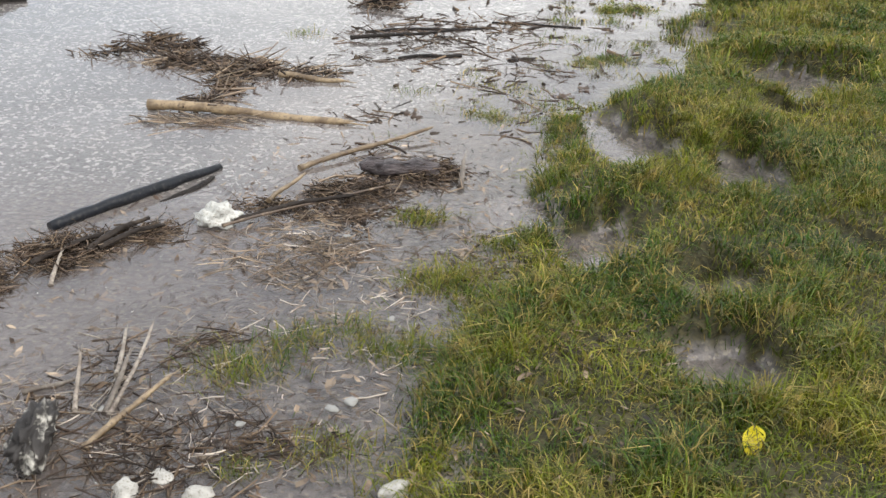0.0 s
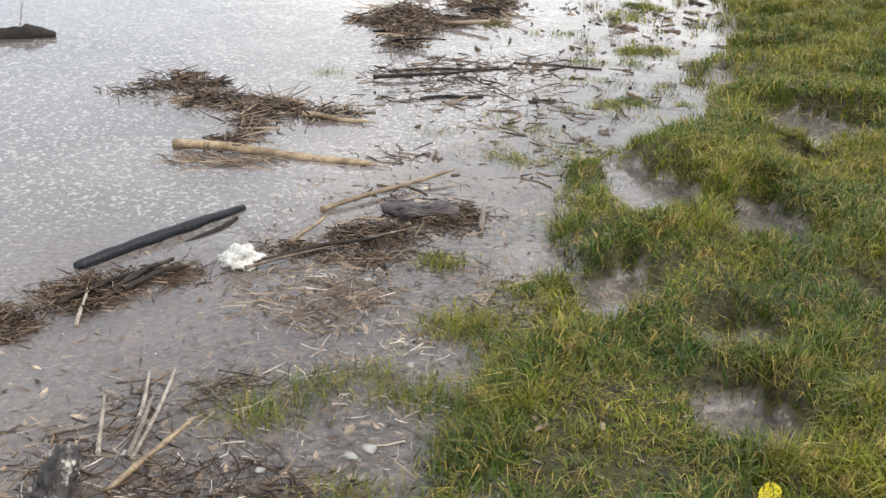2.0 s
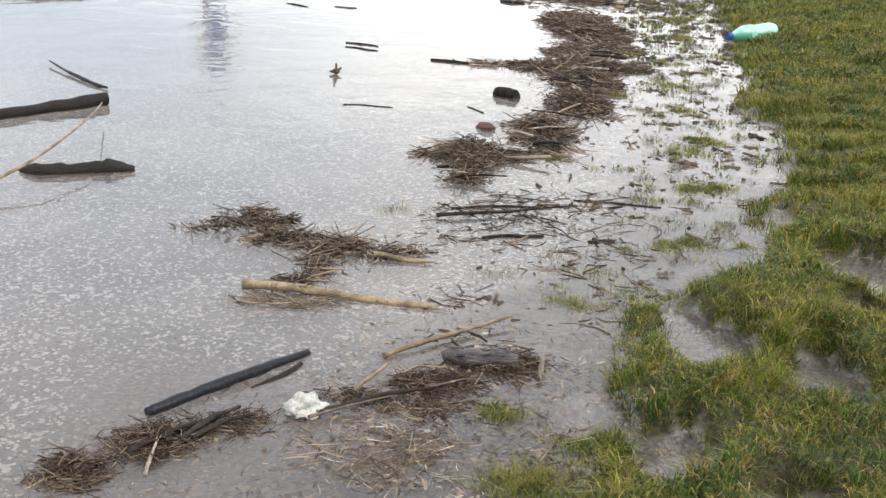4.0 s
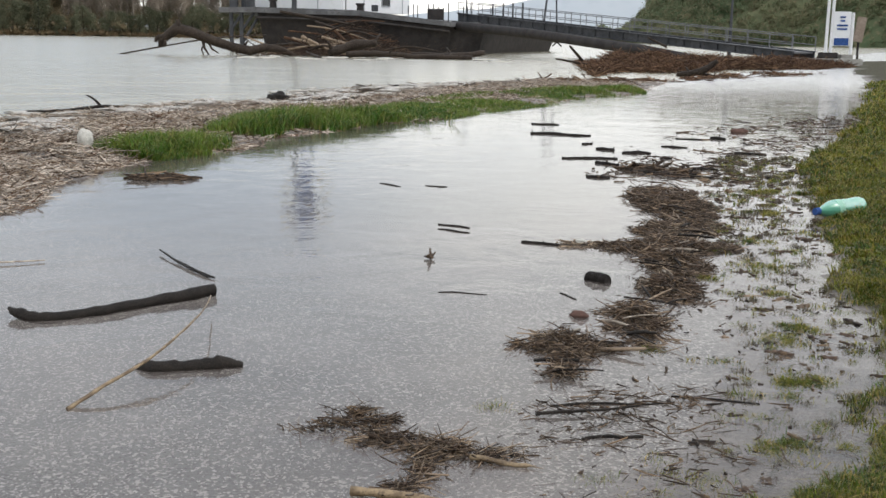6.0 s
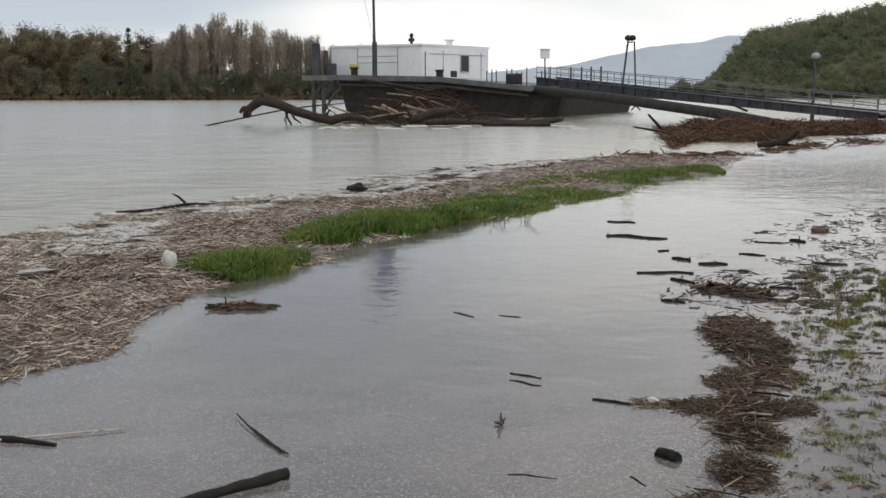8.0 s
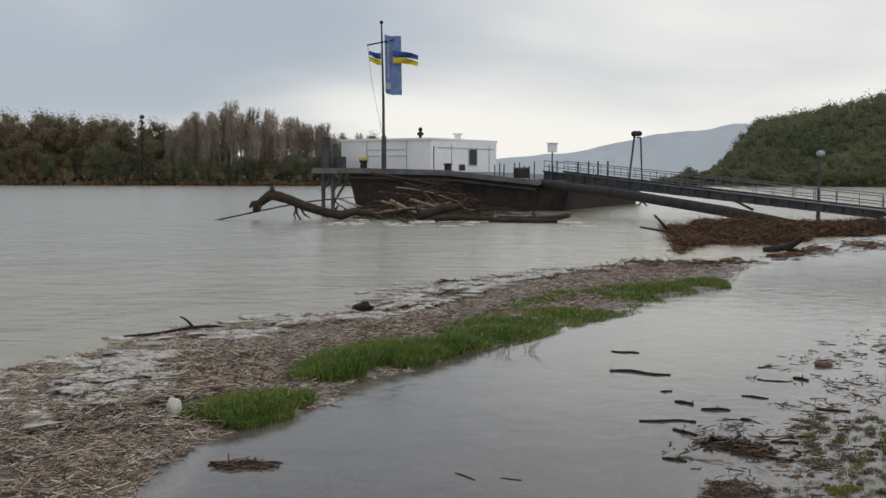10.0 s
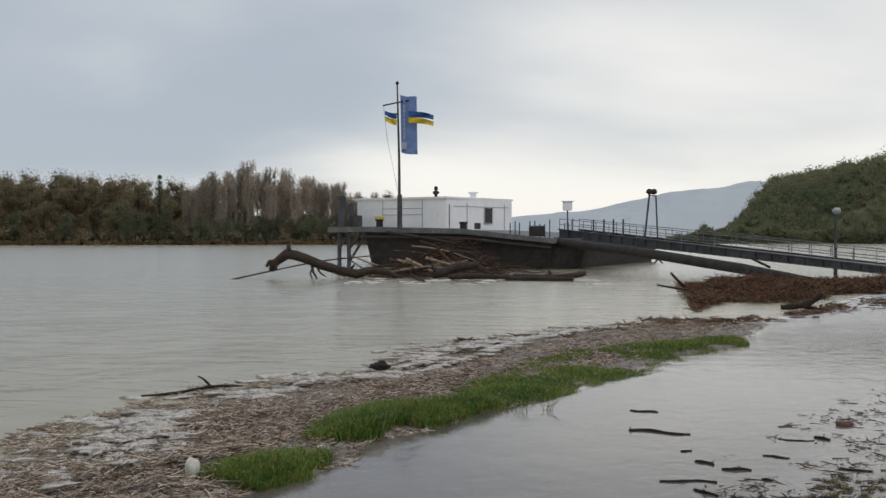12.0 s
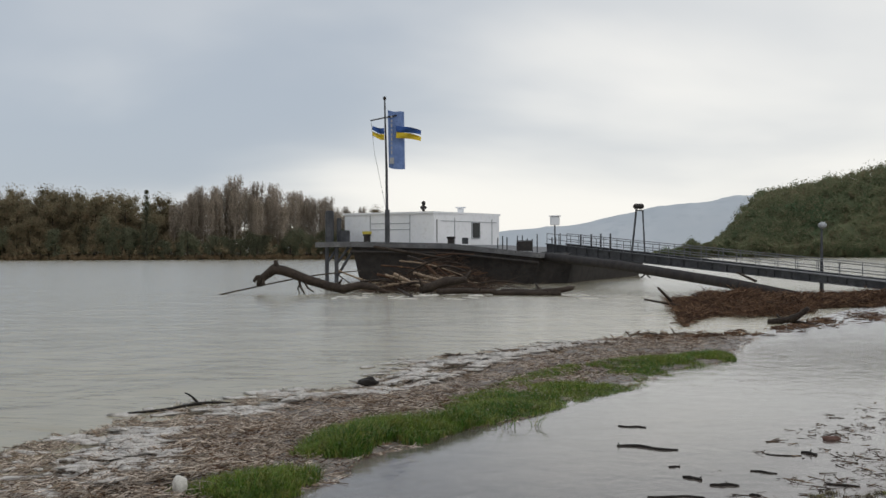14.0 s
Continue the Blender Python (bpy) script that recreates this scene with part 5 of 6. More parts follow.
def build_spit_litter():
    rng = np.random.default_rng(21)
    for name, n, mat, label, s0, s1, lo, hi in (("spit_reeds", 60000, PALE, "bleached reed litter heaped on the spit", 0.03, 0.26, 0.0, 1.0),
                                                ("spit_straw", 34000, STRAW, "wet brown straw heaped on the spit", 0.03, 0.26, 0.15, 1.0),
                                                ("spit_twigs", 34000, BRUSH, "brown twigs and rotten reed on the spit", 0.03, 0.24, 0.3, 1.0),
                                                ("spit_shreds", 26000, ROTTEN, "dark sodden shreds under the reed litter", 0.03, 0.16, 0.0, 1.0)):
        y = rng.uniform(0, 1, n) ** 1.5 * 26 + 3.5
        u = rng.uniform(-0.1, 1.02, n)
        a, b = outer(y), near(y)
        x = a + (b - a) * u + 0.3 * fbm(y * 0.9, y * 0.3, 71)
        patch = fbm(x * 1.3, y * 1.3, 5) + 0.6 * fbm(x * 4.1, y * 4.1, 6)
        # thick at the tail; farther on bare foam lies outside, brown twigs beside the grass
        want = np.where(y < 9.5, 0.85 + 0.6 * patch, step(-0.3, 0.12, u + 0.7 * patch) * (0.8 if mat is not PALE else 0.75))
        if mat is BRUSH:
            want = np.where(y < 9.5, 0.35 + patch, step(0.15, 0.6, u + 0.3 * patch))
        if mat is ROTTEN:
            want = np.where(y < 9.5, 0.45 - patch, step(0.1, 0.5, patch) * 0.7)
        want = want * np.interp(y, [14, 18], [1.0, 0.6]) * np.where(y > 8.7, 0.3 + 0.7 * step(0.4, 1.5, near(y) - x), 1.0)
        keep = rng.uniform(0, 1, n) < want
        x, y = x[keep], y[keep]
        m = len(x)
        level = rng.uniform(0.0, 0.55, m) if mat is ROTTEN else rng.uniform(0.55 if mat is PALE else 0.25, 1.05, m)
        z = np.maximum(height(x, y), 0.0) + level * spit_mound(x, y) * step(-0.1, 0.5, x - outer(y)) + 0.004
        k = np.minimum(0.6 + 0.05 * y, 1.2)
        yaw = np.where(rng.uniform(0, 1, m) < 0.55, rng.normal(0.75, 0.45, m), rng.uniform(0, 6.3, m))
        length = (s0 + (s1 - s0) * rng.uniform(0, 1, m) ** 1.7) * k
        me = straw_mesh(name, np.stack([x, y, z], -1), yaw, rng.normal(0, 0.28, m), length, rng.uniform(0.0014, 0.0058, m) * k, rng, 0.15)
        me.materials.append(mat)
        tagged(new(name, me), label, "litter", kind="stuff")
    # reed lengths that stand out of the tail of the spit
    pick = random.Random(29)
    for i in range(70):
        y = pick.uniform(5.0, 10.0)
        x = float(outer(y)) + pick.uniform(0.15, 0.95) * float(near(y) - outer(y))
        a, half, r = pick.gauss(0.75, 0.5), pick.uniform(0.12, 0.34), pick.uniform(0.004, 0.009)
        z = max(float(height(np.array(x), np.array(y))), 0.0) + float(spit_mound(np.array(x), np.array(y))) * 0.95
        dx, dy, dz = half * math.cos(a), half * math.sin(a), pick.uniform(-0.05, 0.05)
        limb("drifted_reed", [(x - dx, y - dy, max(z - dz, 0.01)), (x, y + pick.uniform(-0.03, 0.03), z + 0.01), (x + dx, y + dy, max(z + dz, 0.01))], [r, r, r * 0.7], pick.choice((PALE, GREYREED, GREYREED)),
             "long bleached reed stalk on the drifted litter", "reed stalk", "reed stalks on the spit", 6)
    scum = Shape()
    py = random.Random(8)
    for i in range(6500):
        y = 5 + 23 * py.uniform(0, 1) ** 0.8
        off = py.gauss(0.6, 0.55) if y > 9.5 else py.gauss(0.5, 0.7)
        x = float(outer(y)) + min(off, 1.2) * (1.0 if y > 11 else 1.4)
        lie = float(fbm(np.array(x * 1.1), np.array(y * 0.9), 81) + 0.5 * fbm(np.array(x * 3.3), np.array(y * 3.3), 82))
        if lie < py.uniform(-0.2, 0.45) or (y < 10.5 and py.random() < 0.6):
            continue
        s = py.uniform(0.0, 1.0) ** 2.0 * 0.075 * (1 + y / 25) + 0.015
        scum.lump((x, y, max(float(height(np.array(x), np.array(y))), 0.0) + 0.012 + 0.85 * float(spit_mound(np.array(x), np.array(y)) * step(-0.1, 0.5, x - outer(y)))), (s * 2.1, s, py.uniform(0.008, 0.03)), i, 1.1, 2, 1.9, py.uniform(-20, 80))
    solid("river_scum", scum, SCUM, "dirty white foam washed against the spit", "foam", kind="stuff")


def brush_heap(name, label, n, place, seed, mat, s0, s1, r0, r1, flat=0.35):
    rng = np.random.default_rng(seed)
    p, yaw = place(rng, n)
    m = len(p)
    me = straw_mesh(name, p, yaw, rng.normal(0, flat, m), rng.uniform(s0, s1, m), rng.uniform(r0, r1, m), rng, 0.12)
    me.materials.append(mat)
    tagged(new(name, me), label, "driftwood", kind="stuff")


def heap_right(rng, n):
    u, w = rng.uniform(0, 1, n), rng.uniform(-1, 1, n)
    x = 5.2 + 15.5 * u + 0.9 * w
    y = 45.5 + 13.0 * u ** 1.2 + w * (8.5 - 5.5 * u) * (0.85 + 0.9 * fbm(u * 9, 0 * u, 4))
    h = (0.72 - 0.48 * u) * np.sqrt(np.clip(1 - w * w, 0, 1)) * step(0.0, 0.12, u) * step(1.0, 0.8, u) * np.clip(0.75 + 1.1 * fbm(x * 0.8, y * 0.5, 2), 0.12, 1.5)
    return np.stack([x, y, h * rng.uniform(0, 1, n) ** 0.6 + 0.02], -1), rng.uniform(0, 6.3, n)


def heap_hull(rng, n):
    """A leaning jam: low and long at the water, a ragged peak against the bow."""
    w = rng.uniform(0, 1, n) ** 0.6
    y = 60 + 23.8 * w
    x = -7.7 + rng.normal(0, 1, n) * (2.6 - 0.9 * w) - 0.6 * w
    ragged = 0.7 + 0.9 * fbm(x * 0.9, y * 0.2, 7)
    h = np.exp(-((x + 8.1) / 2.3) ** 2) * 3.0 * w ** 2.6 * ragged + 0.3 * np.exp(-((x + 7.5) / 3.5) ** 2)
    ok = y < 86.9 - 0.24 * (x + 16) - 0.9
    x, y, h = x[ok], y[ok], h[ok]
    return np.stack([x, y, h * rng.uniform(0, 1, len(x)) ** 0.8], -1), np.where(rng.uniform(0, 1, len(x)) < 0.6, rng.normal(-0.3, 0.4, len(x)), rng.uniform(0, 6.3, len(x)))


brush_heap("shore_driftwood", "long brown heap of driftwood and brush stranded by the gangway", 26000, heap_right, 31, BRUSH, 0.12, 1.1, 0.004, 0.02, 0.32)
brush_heap("pontoon_driftwood", "mass of brown branches jammed against the pontoon bow", 1700, heap_hull, 32, DARKBRUSH, 0.6, 3.6, 0.008, 0.03, 0.35)
litter("stray_driftwood", "thin strip of brown drift bits in the current by the spit", [(2.0, 28), (4.5, 30), (6.5, 32), (9, 36), (13, 42)], [0.8, 0.8, 0.7, 0.8, 1.2], 1500, 0.08, (0.15, 0.7), (0.008, 0.025), BRUSH, 33, category="driftwood")


def limb(name, points, radii, mat, label, category="branch", group="", sides=9, knots=0):
    """A crooked branch: a smooth tube through the points, with small bends and knots."""
    rng = random.Random(name + str(points[0]))
    pts = [Vector(p) for p in points]
    path, rad = [], []
    for i in range(len(pts) - 1):
        steps = 5
        for k in range(steps):
            u = k / steps
            p0, p1, p2, p3 = pts[max(i - 1, 0)], pts[i], pts[i + 1], pts[min(i + 2, len(pts) - 1)]
            q = 0.5 * (2 * p1 + (p2 - p0) * u + (2 * p0 - 5 * p1 + 4 * p2 - p3) * u * u + (3 * p1 - p0 - 3 * p2 + p3) * u ** 3)
            r = radii[i] * (1 - u) + radii[i + 1] * u
            path.append(q + Vector((rng.uniform(-1, 1), rng.uniform(-1, 1), rng.uniform(-1, 1))) * r * 0.12)
            rad.append(r * rng.uniform(0.9, 1.12))
    path.append(pts[-1]), rad.append(radii[-1])
    s = Shape().tube(path, rad, sides)
    for k in range(knots):
        i = rng.randrange(1, len(path) - 1)
        d = Vector((rng.uniform(-1, 1), rng.uniform(-1, 1), rng.uniform(0.2, 1))).normalized()
        s.tube([path[i], path[i] + d * rad[i] * rng.uniform(2.0, 4.0)], [rad[i] * 0.5, rad[i] * 0.22], 6)
    return solid(name, s, mat, label, category, group)


def reed(a, b, r, mat=CANE, label="pale dry reed stalk floating on the water", nodes=4, group="reed stalks"):
    """A slightly bowed stalk with thickened joints, a split end and an uneven skin."""
    rng = random.Random(str(a) + str(b))
    a, b = Vector(a), Vector(b)
    side = (b - a).cross(Vector((0, 0, 1))).normalized()
    bow = rng.uniform(-0.03, 0.03) * (b - a).length
    path, rad = [], []
    steps = nodes * 6
    for k in range(steps + 1):
        u = k / steps
        p = a.lerp(b, u) + side * (bow * math.sin(math.pi * u) + rng.uniform(-0.12, 0.12) * r)
        path.append(p + Vector((0, 0, r * 0.3 * math.sin(7 * u))))
        joint = 1.2 if k % 6 == 0 else 1.0
        rad.append(r * joint * (1 - 0.35 * u) * rng.uniform(0.88, 1.1))
    rad[-1] *= 0.45
    shape = Shape().tube(path, rad, 8)
    for _ in range(2):
        # splinters of the broken end
        way = (b - a).normalized() * r * rng.uniform(3, 7) + side * r * rng.uniform(-1.2, 1.2)
        shape.tube([path[-2], path[-2] + way], [r * 0.3, r * 0.08], 4)
    return solid("reed_stalk", shape, mat, label, "reed stalk", group)


def build_near_things():
    reed((-0.2, 1.6, 0.012), (0.255, 1.49, 0.004), 0.0125, CANE, "thick golden reed stalk floating on the water", 3)
    reed((0.1, 1.845, 0.01), (0.26, 1.8, 0.006), 0.009, CANE, "golden reed stalk in the floating raft", 2)
    reed((0.14, 1.215, 0.006), (0.435, 1.41, 0.02), 0.006, CANE, "slim golden reed stalk lying on the drift line", 4)
    reed((-0.14, 0.3, 0.0), (-0.045, 0.435, 0.018), 0.005, CANE, "broken yellow reed stalk in the muddy shallows", 3)
    reed((-0.12, 0.37, 0.0), (-0.08, 0.56, 0.03), 0.0034, GREYREED, "grey bleached reed stalk in the shallows", 3)
    reed((-0.125, 0.375, 0.0), (-0.105, 0.47, 0.03), 0.0045, GREYREED, "short brown reed stalk in the shallows", 2)
    reed((-0.12, 0.45, 0.012), (-0.12, 0.56, 0.02), 0.0035, GREYREED, "thin bleached reed stalk in the shallows", 2)
    reed((-0.165, 0.38, 0.0), (-0.165, 0.46, 0.045), 0.0035, GREYREED, "upright thin reed stalk in the shallows", 2)
    reed((-0.24, 0.43, 0.002), (-0.17, 0.455, 0.006), 0.004, GREYREED, "flat bleached reed piece in the shallows", 2)
    reed((-0.26, 0.74, 0.0), (-0.255, 0.82, 0.02), 0.004, GREYREED, "short pale reed piece on the drift line", 2)
    reed((0.455, 1.11, 0.004), (0.475, 1.2, 0.03), 0.006, GREYREED, "short pale reed piece on the verge", 2)
    reed((0.08, 1.02, 0.02), (0.15, 1.15, 0.02), 0.0048, CANE, "short golden reed piece on the drift line", 2)
    reed((0.0, 0.93, 0.012), (0.3, 1.08, 0.02), 0.0032, WRACKWOOD, "long brown reed stalk on the drift line", 4)
    reed((0.3, 2.2, 0.01), (0.62, 2.28, 0.014), 0.006, BARK, "brown stick floating by the verge", 3)
    limb("black_hose", [(-0.3, 0.955, 0.002), (-0.21, 1.04, 0.008), (-0.11, 1.135, 0.009), (-0.02, 1.235, 0.002)], [0.0105, 0.011, 0.0105, 0.008], RUBBER,
         "length of black rubber hose half afloat on the drift line", "hose", sides=12)
    limb("dark_stick", [(-0.12, 1.07, -0.004), (-0.06, 1.13, 0.0), (-0.03, 1.18, 0.002)], [0.005, 0.007, 0.004], BARK, "dark stick floating beside the hose", "stick")
    for p, q, r in (((-0.22, 0.84), (-0.13, 0.96), 0.006), ((-0.2, 0.85), (-0.1, 0.93), 0.005), ((-0.3, 0.8), (-0.16, 0.92), 0.005), ((0.02, 0.95), (0.24, 1.05), 0.005)):
        limb("drift_stick", [(*p, 0.012), ((p[0] + q[0]) / 2, (p[1] + q[1]) / 2 + 0.004, 0.02), (*q, 0.016)], [r, r * 0.9, r * 0.6], LOGWOOD, "rough brown stick in the drifted twigs", "stick", "drift sticks")
    # torn leaf flakes and shell specks in the shallows
    g = np.random.default_rng(77)
    for name, n, lo, hi, mat, label in (("leaf_flakes", 2600, 0.003, 0.016, STRAW, "torn brown leaf flakes in the muddy shallows"), ("dark_flakes", 2000, 0.004, 0.016, ROTTEN, "rotten dark leaf flakes in the muddy shallows"),
                                        ("shell_specks", 800, 0.001, 0.0035, FOAMED, "tiny white shell specks in the muddy shallows")):
        q, crest = scatter_line(g, [(-0.35, 0.15), (0.0, 0.3), (0.15, 0.55), (0.2, 0.85), (0.3, 1.05), (0.45, 1.35)], [0.3, 0.35, 0.35, 0.3, 0.25, 0.3], n)
        z = np.maximum(height(q[:, 0], q[:, 1]), -0.006) + g.uniform(0.001, 0.007, n)
        a, size = g.uniform(0, 6.3, n), g.uniform(lo, hi, n)
        u = np.stack([np.cos(a), np.sin(a), g.normal(0, 0.25, n)], -1) * size[:, None]
        w = np.stack([-np.sin(a), np.cos(a), g.normal(0, 0.25, n)], -1) * (size * g.uniform(0.1, 0.4, n))[:, None]
        c = np.stack([q[:, 0], q[:, 1], z], -1)
        v = np.stack([c - u, c + w * 0.9 - u * 0.2, c + u * 0.8 + w * 0.3, c + u * 0.4 - w, c - u * 0.5 - w * 0.7], 1).reshape(-1, 3)
        k = np.arange(n)[:, None] * 5
        me = fast_mesh(name, v, np.concatenate([k + [0, 1, 2], k + [0, 2, 3], k + [0, 3, 4]], 1).reshape(-1, 3))
        me.materials.append(mat)
        tagged(new(name, me), label, "litter", kind="stuff")
    # broken plank of dark wood
    slab = random.Random(31)
    path = [(0.262 + 0.0145 * k, 1.2 + 0.004 * math.sin(k) - 0.0015 * k, 0.014 + 0.003 * math.sin(k * 1.7)) for k in range(12)]
    s = Shape().tube(path, [0.012] + [slab.uniform(0.022, 0.032) for _ in range(9)] + [0.026, 0.02], 11, 0.62)
    for k in range(5):
        i = slab.randrange(1, 11)
        p = Vector(path[i]) + Vector((0, slab.uniform(-0.02, 0.02), 0.012))
        s.tube([p, p + Vector((slab.uniform(0.03, 0.06), slab.uniform(-0.006, 0.006), 0.002))], [0.006, 0.003], 5, 0.5)
    solid("wood_chunk", s, surface("soaked_wood", (0.03, 0.021, 0.02), (0.07, 0.05, 0.047), (0.15, 0.12, 0.115), scale=12, rough=0.45, bump=1.0, stretch=(0.4, 3, 3), deep=0.006), "dark waterlogged chunk of wood on the drift line", "wood")
    wr = Shape().lump((-0.01, 0.965, 0.014), (0.034, 0.026, 0.022), 2, 0.5, 4, 2.0, 0, 0.35)
    solid("white_foam_lump", wr, FOAMED, "crumbly white foam lump at the drift line", "foam lump")
    st = Shape().lump((-0.195, 0.29, 0.03), (0.021, 0.056, 0.03), 12, 0.45, 4, 1.4, -8, 0.45)
    m = surface("mottled_birch", (0.018, 0.015, 0.013), (0.04, 0.032, 0.027), (0.6, 0.56, 0.48), scale=6, rough=0.7, bump=0.7, deep=0.004)
    solid("bark_chunk", st, m, "mottled black and white chunk of birch bark", "bark")
    shellm = surface("bleached_shell", (0.32, 0.3, 0.26), (0.46, 0.43, 0.38), (0.16, 0.14, 0.11), scale=50, rough=0.5, bump=0.3, deep=0.001)
    for x, y, sx, sy, sz in ((-0.08, 0.215, 0.017, 0.014, 0.012), (-0.04, 0.235, 0.016, 0.011, 0.007), (0.005, 0.2, 0.018, 0.015, 0.011), (0.235, 0.185, 0.02, 0.015, 0.013),
                             (0.197, 0.38, 0.01, 0.008, 0.006), (0.32, 0.44, 0.005, 0.005, 0.005), (-0.13, 0.385, 0.006, 0.005, 0.004), (0.17, 0.365, 0.009, 0.007, 0.005),
                             (0.27, 0.6, 0.007, 0.006, 0.004), (0.05, 0.34, 0.008, 0.006, 0.004), (0.42, 0.68, 0.005, 0.005, 0.005), (0.22, 0.9, 0.007, 0.005, 0.004)):
        s = Shape()
        s.lump((x, y, sz * 0.15), (sx, sy, sz * 0.8), int(x * 999), 0.45, 3, 1.3, x * 900, 0.06)
        solid("white_pebble", s, shellm if sx > 0.012 else CONCRETE, "bleached white pebble in the muddy shallows", "pebble", "white pebbles")
    # autumn leaf, curled, with a midrib
    leafm = surface("yellow_leaf", (0.72, 0.6, 0.02), (0.8, 0.68, 0.03), (0.55, 0.4, 0.02), scale=60, rough=0.5, bump=0.2, deep=0.001, through_light=0.3)
    s = Shape()
    n = 10
    for i in range(n + 1):
        u = i / n
        w = 0.0155 * math.sin(math.pi * min(u * 0.92 + 0.06, 1)) ** 0.75
        for j in range(-3, 4):
            k = j / 3
            s.v.append(Vector((0.668 + (k * w) * 0.95 + (u - 0.5) * 0.012, 0.162 + (u - 0.5) * 0.03, 0.062 + 0.008 * k * k + 0.006 * math.sin(u * 4) + 0.03 * (u - 0.5))))
    for i in range(n):
        for j in range(6):
            a = i * 7 + j
            s.f.append((a, a + 1, a + 8, a + 7))
    ob = solid("yellow_leaf", s, leafm, "bright yellow fallen leaf lying on the grass", "leaf")
    part("midrib", Shape().tube([(0.661, 0.143, 0.05), (0.668, 0.162, 0.064), (0.673, 0.177, 0.075)], [0.0011, 0.0009, 0.0005], 5), leafm, ob)


def build_path_things():
    limb("dark_branch", [(-1.74, 3.25, 0.035), (-1.69, 3.22, 0.022), (-1.58, 3.21, 0.006), (-1.41, 3.3, 0.012), (-1.23, 3.48, 0.016), (-1.015, 3.68, 0.022)], [0.007, 0.022, 0.025, 0.021, 0.023, 0.029], BARK,
         "dark wet branch lying in the shallow water", "branch", sides=10)
    limb("dark_branch", [(-1.04, 2.61, 0.004), (-0.97, 2.59, 0.008), (-0.86, 2.61, 0.008), (-0.76, 2.64, 0.012), (-0.68, 2.65, 0.004)], [0.008, 0.026, 0.022, 0.028, 0.01], BARK, "short dark log in the shallow water", "branch")
    limb("bent_cane", [(-1.121, 2.18, 0.0), (-1.044, 2.295, 0.04), (-0.96, 2.47, 0.07), (-0.907, 2.704, 0.1), (-0.895, 2.989, 0.11), (-0.968, 3.424, 0.06)], [0.007, 0.006, 0.005, 0.004, 0.0035, 0.003], CANE, "long bent pale cane leaning over the logs", "cane", sides=6)
    limb("thin_twig", [(-1.5, 4.57, 0.02), (-1.3, 4.25, 0.012), (-1.15, 4.06, 0.008), (-1.08, 3.98, 0.01)], [0.004, 0.006, 0.008, 0.004], BARK, "thin dark twig afloat", "twig", sides=6)
    limb("thin_twig", [(-1.36, 4.36, 0.012), (-1.22, 4.16, 0.01), (-1.12, 4.0, 0.008)], [0.003, 0.005, 0.003], BARK, "thin dark twig afloat", "twig", sides=6)
    limb("long_cane", [(-2.7, 4.0, 0.01), (-2.35, 4.15, 0.012), (-2.0, 4.3, 0.01)], [0.007, 0.006, 0.003], PALE, "long thin pale cane afloat near the logs", "cane", sides=6)
    limb("brown_stick", [(-2.75, 4.1, 0.01), (-2.5, 4.07, 0.012), (-2.25, 4.02, 0.006)], [0.02, 0.018, 0.01], BARK, "brown split stick afloat near the logs", "stick", sides=7)
    sticks = [((-0.07, 5.61), (0.12, 5.5), 0.012), ((-0.07, 5.45), (0.12, 5.34), 0.012), ((0.41, 5.07), (0.69, 4.97), 0.018), ((1.02, 13.83), (1.38, 13.72), 0.03),
              ((0.91, 12.29), (1.62, 12.09), 0.035), ((1.4, 11.04), (1.52, 11.06), 0.025), ((1.49, 10.5), (1.66, 10.37), 0.04), ((1.71, 10.14), (2.0, 10.12), 0.035),
              ((1.04, 9.52), (1.58, 9.53), 0.03), ((1.33, 9.2), (1.51, 8.98), 0.035), ((2.03, 9.71), (2.13, 9.67), 0.03), ((2.15, 8.83), (2.37, 8.76), 0.03),
              ((2.25, 10.9), (2.51, 10.78), 0.025), ((3.05, 12.06), (3.18, 11.89), 0.04), ((1.55, 8.55), (2.2, 8.15), 0.035), ((-0.03, 3.81), (0.19, 3.78), 0.006),
              ((0.52, 3.84), (0.58, 3.72), 0.008), ((2.6, 11.9), (3.0, 11.85), 0.02), ((2.9, 10.3), (3.2, 10.2), 0.03), ((-0.57, 7.48), (-0.4, 7.29), 0.012), ((-0.21, 7.38), (-0.04, 7.33), 0.01),
              ((1.12, 8.12), (1.3, 8.03), 0.03), ((0.35, 2.3), (0.75, 2.36), 0.009), ((0.75, 2.42), (1.02, 2.36), 0.008), ((0.42, 2.02), (0.6, 2.05), 0.012)]
    bend = random.Random(17)
    for (x0, y0), (x1, y1), r in sticks:
        r *= 0.52
        w = abs(x1 - x0) * 0.12
        limb("floating_stick", [(x0, y0, r * 0.2), (x0 * 0.65 + x1 * 0.35, y0 * 0.65 + y1 * 0.35 + bend.uniform(-w, w), r * 0.4), (x0 * 0.3 + x1 * 0.7, y0 * 0.3 + y1 * 0.7 + bend.uniform(-w, w), r * 0.4), (x1, y1, r * 0.2)], [r * bend.uniform(0.6, 1.0), r * bend.uniform(0.8, 1.1), r * bend.uniform(0.7, 1.0), r * bend.uniform(0.55, 0.95)], BARK, "dark wet stick afloat in the shallow water", "stick", "floating sticks", 7, 1)
    limb("log_stub", [(0.675, 4.15, 0.01), (0.72, 4.11, 0.014), (0.765, 4.07, 0.01)], [0.026, 0.028, 0.026], BARK, "short round log stub afloat", "log stub", sides=12)
    redm = surface("red_brick", (0.09, 0.045, 0.034), (0.13, 0.065, 0.048), (0.06, 0.04, 0.034), scale=40, rough=0.8, bump=0.5, deep=0.003)
